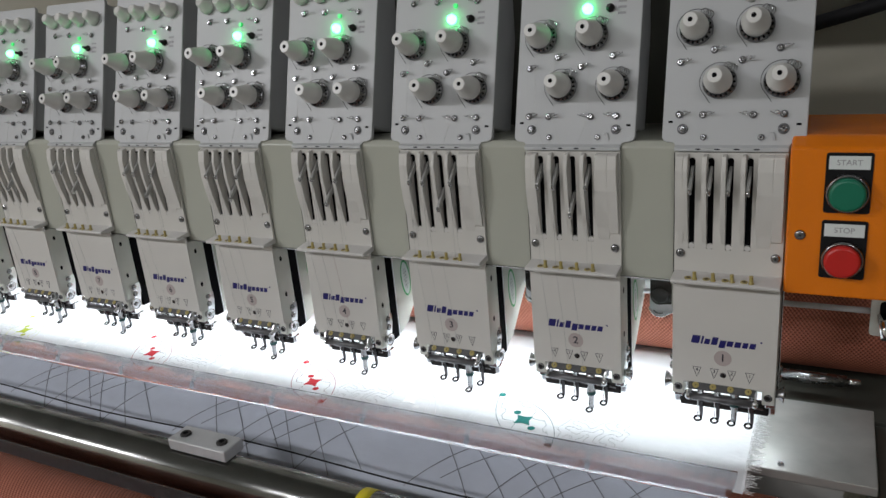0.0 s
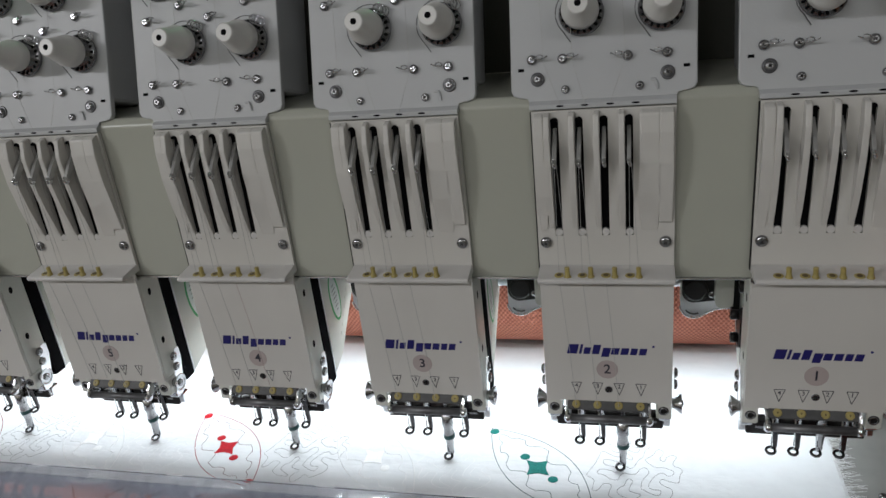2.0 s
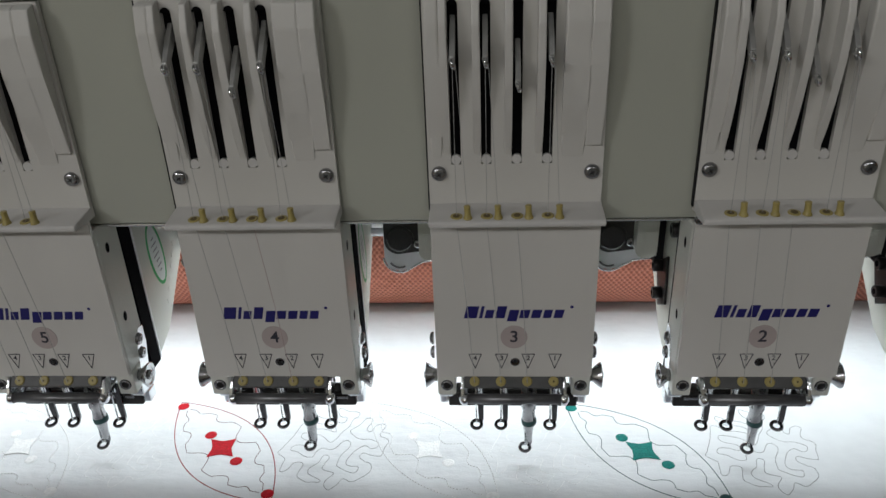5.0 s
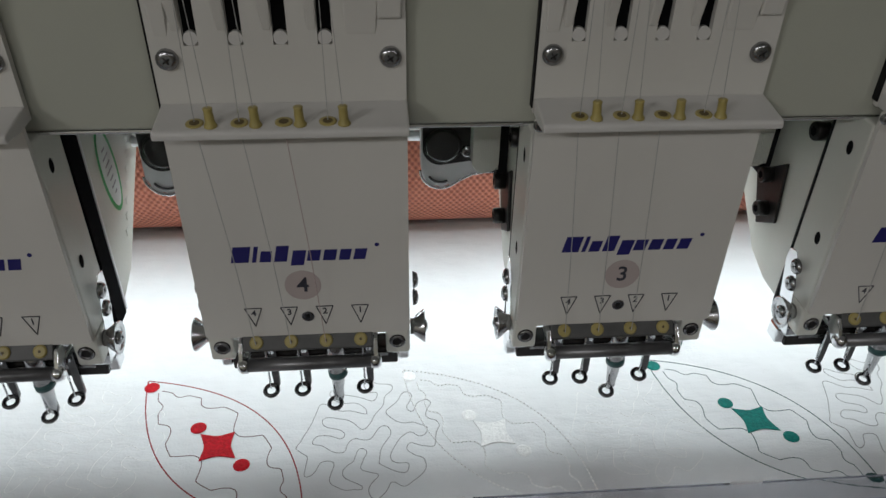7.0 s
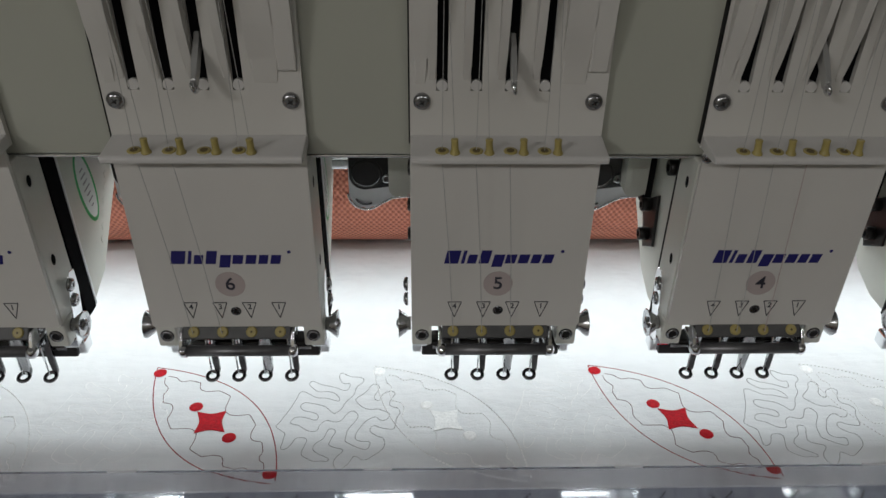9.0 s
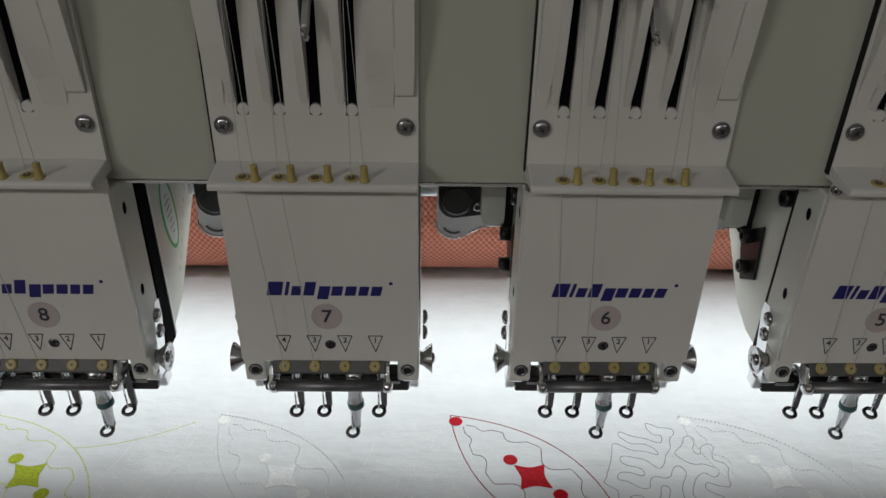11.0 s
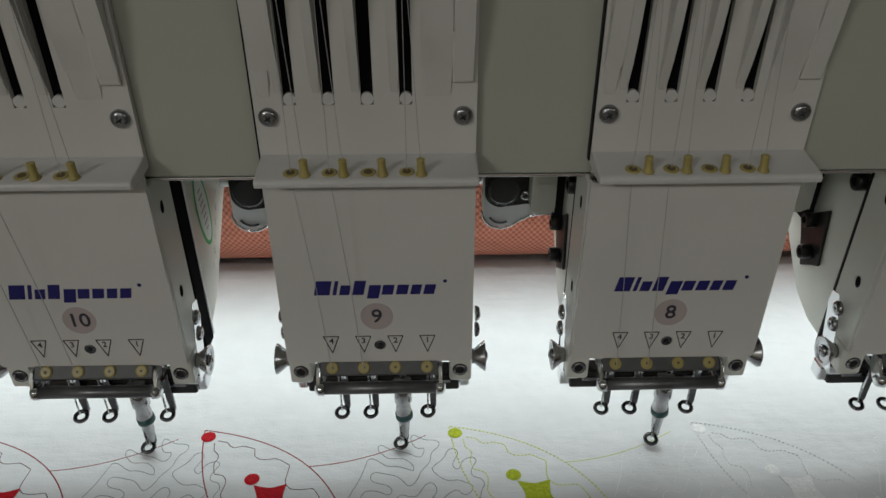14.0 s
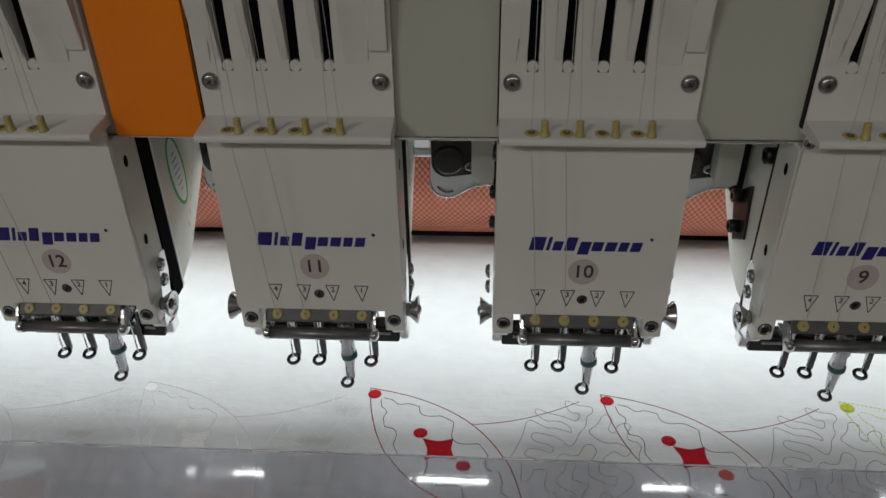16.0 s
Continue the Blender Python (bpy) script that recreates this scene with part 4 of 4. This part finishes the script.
HALF, WIDE = 0.0620, 0.0250


def lens(u, side, k=1.0):
    """A point of the leaf outline; u from -1 to 1 along its axis."""
    p = LC + LD * (u * HALF * k) - LN * (side * WIDE * k * (1 - u * u) * (1 + 0.06 * u))
    return (p.x, p.y)


def scallop(side):
    """The inner wavy line: straight steps and inward scallops, the same towards both tips."""
    steps = [((0.815, 0.0010), None, (0.730, 0.0045)), ((0.730, 0.0045), (0.645, 0.0019), (0.620, 0.0085)), ((0.620, 0.0085), None, (0.510, 0.0122)),
             ((0.510, 0.0122), (0.4125, 0.0040), (0.305, 0.0165)), ((0.305, 0.0165), None, (0.160, 0.0187)), ((0.160, 0.0187), (0.040, 0.0078), (0.0, 0.0105))]
    half = []
    for a, c, b in steps:
        for i in range(10):
            t = i / 10
            c2 = c or ((a[0] + b[0]) / 2, (a[1] + b[1]) / 2)
            half.append(tuple((1 - t) ** 2 * a[k] + 2 * t * (1 - t) * c2[k] + t * t * b[k] for k in (0, 1)))
    whole = [(-u, w) for u, w in half] + [(0.0, 0.0105)] + [(u, w) for u, w in reversed(half)]
    out = []
    for u, w in whole:
        p = LC + LD * (u * HALF) - LN * (side * w)
        out.append((p.x, p.y))
    return out


def meander():
    """A lobed line that wanders round a branching tree and closes on itself, as in free quilting."""
    rnd = random.Random(11)
    nodes = {(i, j) for i in range(-3, 3) for j in range(-3, 3) if abs(i + 0.5) + abs(j + 0.5) < 4.5}
    links, seen, stack = set(), {(0, 0)}, [(0, 0)]
    while stack:
        here = stack[rnd.randrange(max(0, len(stack) - 3), len(stack))]
        free = [(here[0] + a, here[1] + b) for a, b in ((1, 0), (-1, 0), (0, 1), (0, -1))]
        free = [q for q in free if q in nodes and q not in seen]
        if not free:
            stack.remove(here)
            continue
        q = rnd.choice(free)
        seen.add(q)
        stack.append(q)
        links |= {(here, q), (q, here)}
    near = collections.defaultdict(list)

    def join(p, q):
        near[p].append(q)
        near[q].append(p)

    for i, j in nodes:
        for a in (0, 1):
            if ((i, j), (i, j - 1 + 2 * a)) not in links:
                join((2 * i, 2 * j + a), (2 * i + 1, 2 * j + a))
            if ((i, j), (i - 1 + 2 * a, j)) not in links:
                join((2 * i + a, 2 * j), (2 * i + a, 2 * j + 1))
            if ((i, j), (i + 1, j)) in links:
                join((2 * i + 1, 2 * j + a), (2 * i + 2, 2 * j + a))
            if ((i, j), (i, j + 1)) in links:
                join((2 * i + a, 2 * j + 1), (2 * i + a, 2 * j + 2))
    start = min(near)
    loop, last, here = [start], None, start
    while True:
        ahead = [q for q in near[here] if q != last]
        last, here = here, ahead[0]
        if here == start:
            break
        loop.append(here)
    turn = radians(24)
    pts = []
    for i, j in loop:
        x, y = (i + 0.5) * 0.0055 + rnd.uniform(-1, 1) * 0.0009, (j + 0.5) * 0.0058 + rnd.uniform(-1, 1) * 0.0009
        pts.append((0.0232 + x * math.cos(turn) + y * math.sin(turn), 0.0045 - x * math.sin(turn) + y * math.cos(turn)))
    for turn_no in range(4):
        if turn_no == 2:
            for _ in range(2):
                pts = [tuple(0.25 * a[k] + 0.5 * b[k] + 0.25 * c[k] for k in (0, 1)) for a, b, c in zip(pts[-1:] + pts[:-1], pts, pts[1:] + pts[:1])]
        pts = [tuple(a[k] * (1 - f) + b[k] * f for k in (0, 1)) for a, b in zip(pts, pts[1:] + pts[:1]) for f in (0.25, 0.75)]
    bent = []
    for x, y in pts:
        v = noise.noise_vector(Vector((x / 0.0085, y / 0.0085, 0.7)))
        bent.append((x + 0.0030 * v.x, y + 0.0030 * v.y))
    return bent + bent[:1]


def satin_blob(bm, c, rx, ry, n=20):
    c = Vector((c[0], c[1], 0.0002))
    vs = [bm.verts.new(c + Vector((rx * math.cos(2 * math.pi * i / n), ry * math.sin(2 * math.pi * i / n), 0))) for i in range(n)]
    v2 = [bm.verts.new(c + Vector((0.7 * rx * math.cos(2 * math.pi * i / n), 0.7 * ry * math.sin(2 * math.pi * i / n), 0.0004))) for i in range(n)]
    for i in range(n):
        bm.faces.new((vs[i], vs[(i + 1) % n], v2[(i + 1) % n], v2[i])).smooth = True
    bm.faces.new(v2)
    return bm


def satin_star(bm):
    n = 8
    pts = []
    corners = [(-0.0575, 0.0103), (-0.0413, 0.0108), (-0.0388, -0.0055), (-0.0555, -0.0062)]
    for a, b in zip(corners, corners[1:] + corners[:1]):
        for i in range(n):
            t = i / n
            p = Vector(a).lerp(Vector(b), t)
            p = p.lerp(Vector((-0.0482, 0.0024)), 0.24 * math.sin(math.pi * t))
            pts.append((p.x, p.y))
    lo = [bm.verts.new((x, y, 0.0002)) for x, y in pts]
    hi = [bm.verts.new((-0.0482 + (x + 0.0482) * 0.96, 0.0024 + (y - 0.0024) * 0.96, 0.0005)) for x, y in pts]
    m = len(pts)
    for i in range(m):
        bm.faces.new((lo[i], lo[(i + 1) % m], hi[(i + 1) % m], hi[i]))
    bm.faces.new(hi)
    return bm


def colour_of(k):
    return {2: (TGREEN, TDKGREEN), 4: (TRED, TRED), 6: (TRED, TRED), 8: (TYELLOW, TYELLOW), 9: (TRED, TRED), 10: (TRED, TRED)}.get(k, (TWHITE, TWHITE))


def build_cloth():
    x0, x1 = -2.05, 0.0330
    cloth = empty("stitched_cloth", (0, 0, CLOTH), "white quilted cloth with rows of embroidered leaves", "cloth")
    part("cloth_sheet", cloth_sheet(x0, x1, [-0.047, 0.05, 0.15, 0.190, 0.215, 0.235], [0, 0, 0, -0.0004, -0.004, -0.010]), CLOTHM, cloth)
    bm = B()
    rnd = random.Random(4)
    for i in range(420):
        y = -0.045 + 0.20 * rnd.random()
        ln = 0.004 + 0.012 * rnd.random() ** 2
        p = Vector((x1 - 0.002, y, 0.0002))
        pts = [p]
        for s in range(3):
            pts.append(pts[-1] + Vector((ln / 3, (rnd.random() - 0.5) * 0.004, (rnd.random() - 0.4) * 0.0012)))
        wire(bm, pts, 0.00016, 4)
    tagged(part("frayed_edge", bm, TWHITE, cloth, "frayed white edge"), kind="stuff")
    bm = stitch_line(B(), [lens(-1 + 2 * i / 60, 1) for i in range(61)], 0.0021, 0.00038, 0.03)
    stitch_line(bm, [lens(-1 + 2 * i / 60, -1) for i in range(61)], 0.0021, 0.00038, 0.03)
    leaf_me = mesh_of("leaf_outline", bm, TRED)
    bm = stitch_line(B(), scallop(1), 0.0016, 0.00027, 0.01)
    stitch_line(bm, scallop(-1), 0.0016, 0.00027, 0.01)
    wave_me = mesh_of("inner_wave", bm, TRED)
    bm = B()
    for side in (1, -1):
        stitch_line(bm, [lens(-1 + 2 * i / 60, side) for i in range(61)], 0.0022, 0.00058, 0.36, 0.00055)
    pale_leaf_me = mesh_of("leaf_outline", bm, TWHITE)
    bm = B()
    for side in (1, -1):
        stitch_line(bm, scallop(side), 0.0020, 0.00046, 0.25, 0.00045)
    pale_wave_me = mesh_of("inner_wave", bm, TWHITE)
    star_me = mesh_of("satin_star", satin_star(B()), TRED)
    dots_me = [mesh_of("satin_dot", satin_blob(B(), c, 0.0038, 0.0036), TRED) for c in ((-0.0873, 0.0428), (-0.0590, 0.0141), (-0.0356, -0.0095), (-0.0092, -0.0362))]
    mean_me = mesh_of("wandering_line", stitch_line(B(), meander(), 0.0011, 0.00024, 0.0), TGREY)
    a = Vector(lens(-0.05, 1))
    curve = [(a.x + (0.0285 - a.x) * t, a.y + (0.0425 - a.y) * (0.18 * t + 0.82 * t * t)) for t in [i / 30 for i in range(31)]]
    link_me = mesh_of("joining_line", stitch_line(B(), curve, 0.0018, 0.00034, 0.08), TRED)
    for k in range(2, 15):
        col, dark = colour_of(k)
        x = -(k - 1) * PITCH
        pieces = [("leaf_outline", leaf_me, TLIME if k == 8 else dark if k == 2 else TMAROON if col is TRED else col), ("inner_wave", wave_me, TDARK if col is TRED else TLIME if k == 8 else dark), ("satin_star", star_me, col)]
        pieces += [("satin_dot", d, dark if (k == 2 and i == 3) else col) for i, d in enumerate(dots_me)]
        pieces.append(("wandering_line", mean_me, TGREY if k in (2, 4, 6, 9, 10) else TWHITE))
        if k >= 8:
            pieces.append(("joining_line", link_me, TLIME if k == 8 else TMAROON if col is TRED else col))
        pale = {"leaf_outline": pale_leaf_me, "inner_wave": pale_wave_me, "wandering_line": mean_me}
        for nm, me, m in pieces:
            ob = new(nm, pale.get(nm, me) if m in (TWHITE, TLIME) else me)
            ob.parent = cloth
            ob.location = (x, 0, 0)
            ob.scale = (1, 1, 0.35 if m is TWHITE and nm.startswith("wander") else 1.0 if nm.startswith("satin") or m is TWHITE else 0.55)
            recolour(ob, m)
    return cloth


cloth = build_cloth()


def build_front_cloth():
    fc = empty("front_cloth", (0, 0, CLOTH), "white cloth with stitched diamond grids running down to the roller", "cloth")
    ys = [0.010 - 0.168 * i / 27 for i in range(28)]
    zs = [-0.0016 - 6.6 * max(0, -0.050 - y) ** 2 for y in ys]
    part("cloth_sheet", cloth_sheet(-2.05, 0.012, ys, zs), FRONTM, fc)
    def fall(y):
        return float(np.interp(-y, [-v for v in ys], zs))

    def laid(bm, x0, y0, x1, y1):
        n = 30
        pts = [(x0 + (x1 - x0) * i / n, y0 + (y1 - y0) * i / n) for i in range(n + 1)]
        wire(bm, [(x, y, fall(y) + 0.0003) for x, y in pts], 0.00045, 5)
    bm = B()
    for i in range(6):
        x = -0.250 + 0.034 * i
        laid(bm, x, -0.052 - 0.004 * (i % 2), x + 0.062, -0.126 + 0.010 * (i % 3))
        laid(bm, x + 0.046, -0.050, x - 0.018, -0.122 + 0.012 * ((i + 1) % 3))
    grid = mesh_of("diamond_grid", bm, TSLATE)
    for k in (1, 3.3, 5.5, 7.7):
        ob = new("diamond_grid", grid)
        ob.parent = fc
        ob.location = (-(k - 1) * PITCH, 0, 0)
        tagged(ob, "dark stitched diamond grid", kind="stuff")
    return fc


build_front_cloth()


# ---------------------------------------------------------------- movement
CLOTH_ROWS = [
    (0, -0.0080, -0.0060), (0.5, -0.0166, -0.0088), (1.0, -0.0130, -0.0020), (1.5, -0.0160, 0.0056), (2.0, -0.0050, 0.0052), (2.5, -0.0138, 0.0100), (3.0, -0.0207, 0.0148), (4.2, -0.0080, 0.0155),
    (5.5, 0.0050, 0.0152), (6.0, 0.0151, 0.0126), (6.5, 0.0047, 0.0104), (7.0, 0.0003, -0.0005), (7.5, 0.0020, -0.0096), (8.0, 0.0089, -0.0006), (8.5, 0.0192, -0.0064), (9.0, 0.0243, -0.0006), (9.5, 0.0361, -0.0100), (10.0, 0.0323, -0.0098), (11.2, 0.0180, -0.0130),
    (12.5, 0.0055, -0.0146), (13.0, 0.0015, -0.0175), (13.5, -0.0026, -0.0202), (14.0, -0.0070, -0.0226), (14.5, -0.0110, -0.0244), (15.0, -0.0151, -0.0266), (15.5, -0.0177, -0.0285), (16.0, -0.0206, -0.0305)]
# how far down the working needle is at every half second: 0 up, 1 down
NEEDLE_DOWN = {0: 0.45, 0.5: 0, 1: 0.3, 1.5: 1, 2: 1, 2.5: 0.85, 3: 0.35, 5.5: 1, 6: 0.5, 6.5: 0.05, 7: 0.45, 7.5: 1, 8: 1, 8.5: 0.9, 9: 0, 9.5: 0.05, 10: 0.85,
               12.5: 0.1, 13: 0.6, 13.5: 1, 14: 1, 14.5: 0.75, 15: 0, 15.5: 0, 16: 0.7}
STROKE = 0.43      # seconds for one stitch


def needle_down(t):
    """The stitch cycle, tied to the nearest half second that is known."""
    near = min(NEEDLE_DOWN, key=lambda k: abs(k - t))
    start = math.acos(1 - 2 * NEEDLE_DOWN[near])
    return 0.5 - 0.5 * math.cos(start + 2 * math.pi * (t - near) / STROKE)


def motions():
    strokes = [(i / 10, needle_down(i / 10)) for i in range(161)]
    walk(cloth, [(t, pose(x, y, CLOTH)) for t, x, y in CLOTH_ROWS])
    for hd in HEADS[1:]:
        feet = [c for c in hd.children if c.name.startswith("presser_foot")]
        levers = [c for c in hd.children if c.name.startswith("take_up_lever")]
        walk(feet[2], [(t, pose(0, 0, -0.0225 * d)) for t, d in strokes])
        walk(levers[2], [(t, pose(0, 0, -0.046 * (1 - d))) for t, d in strokes])


motions()
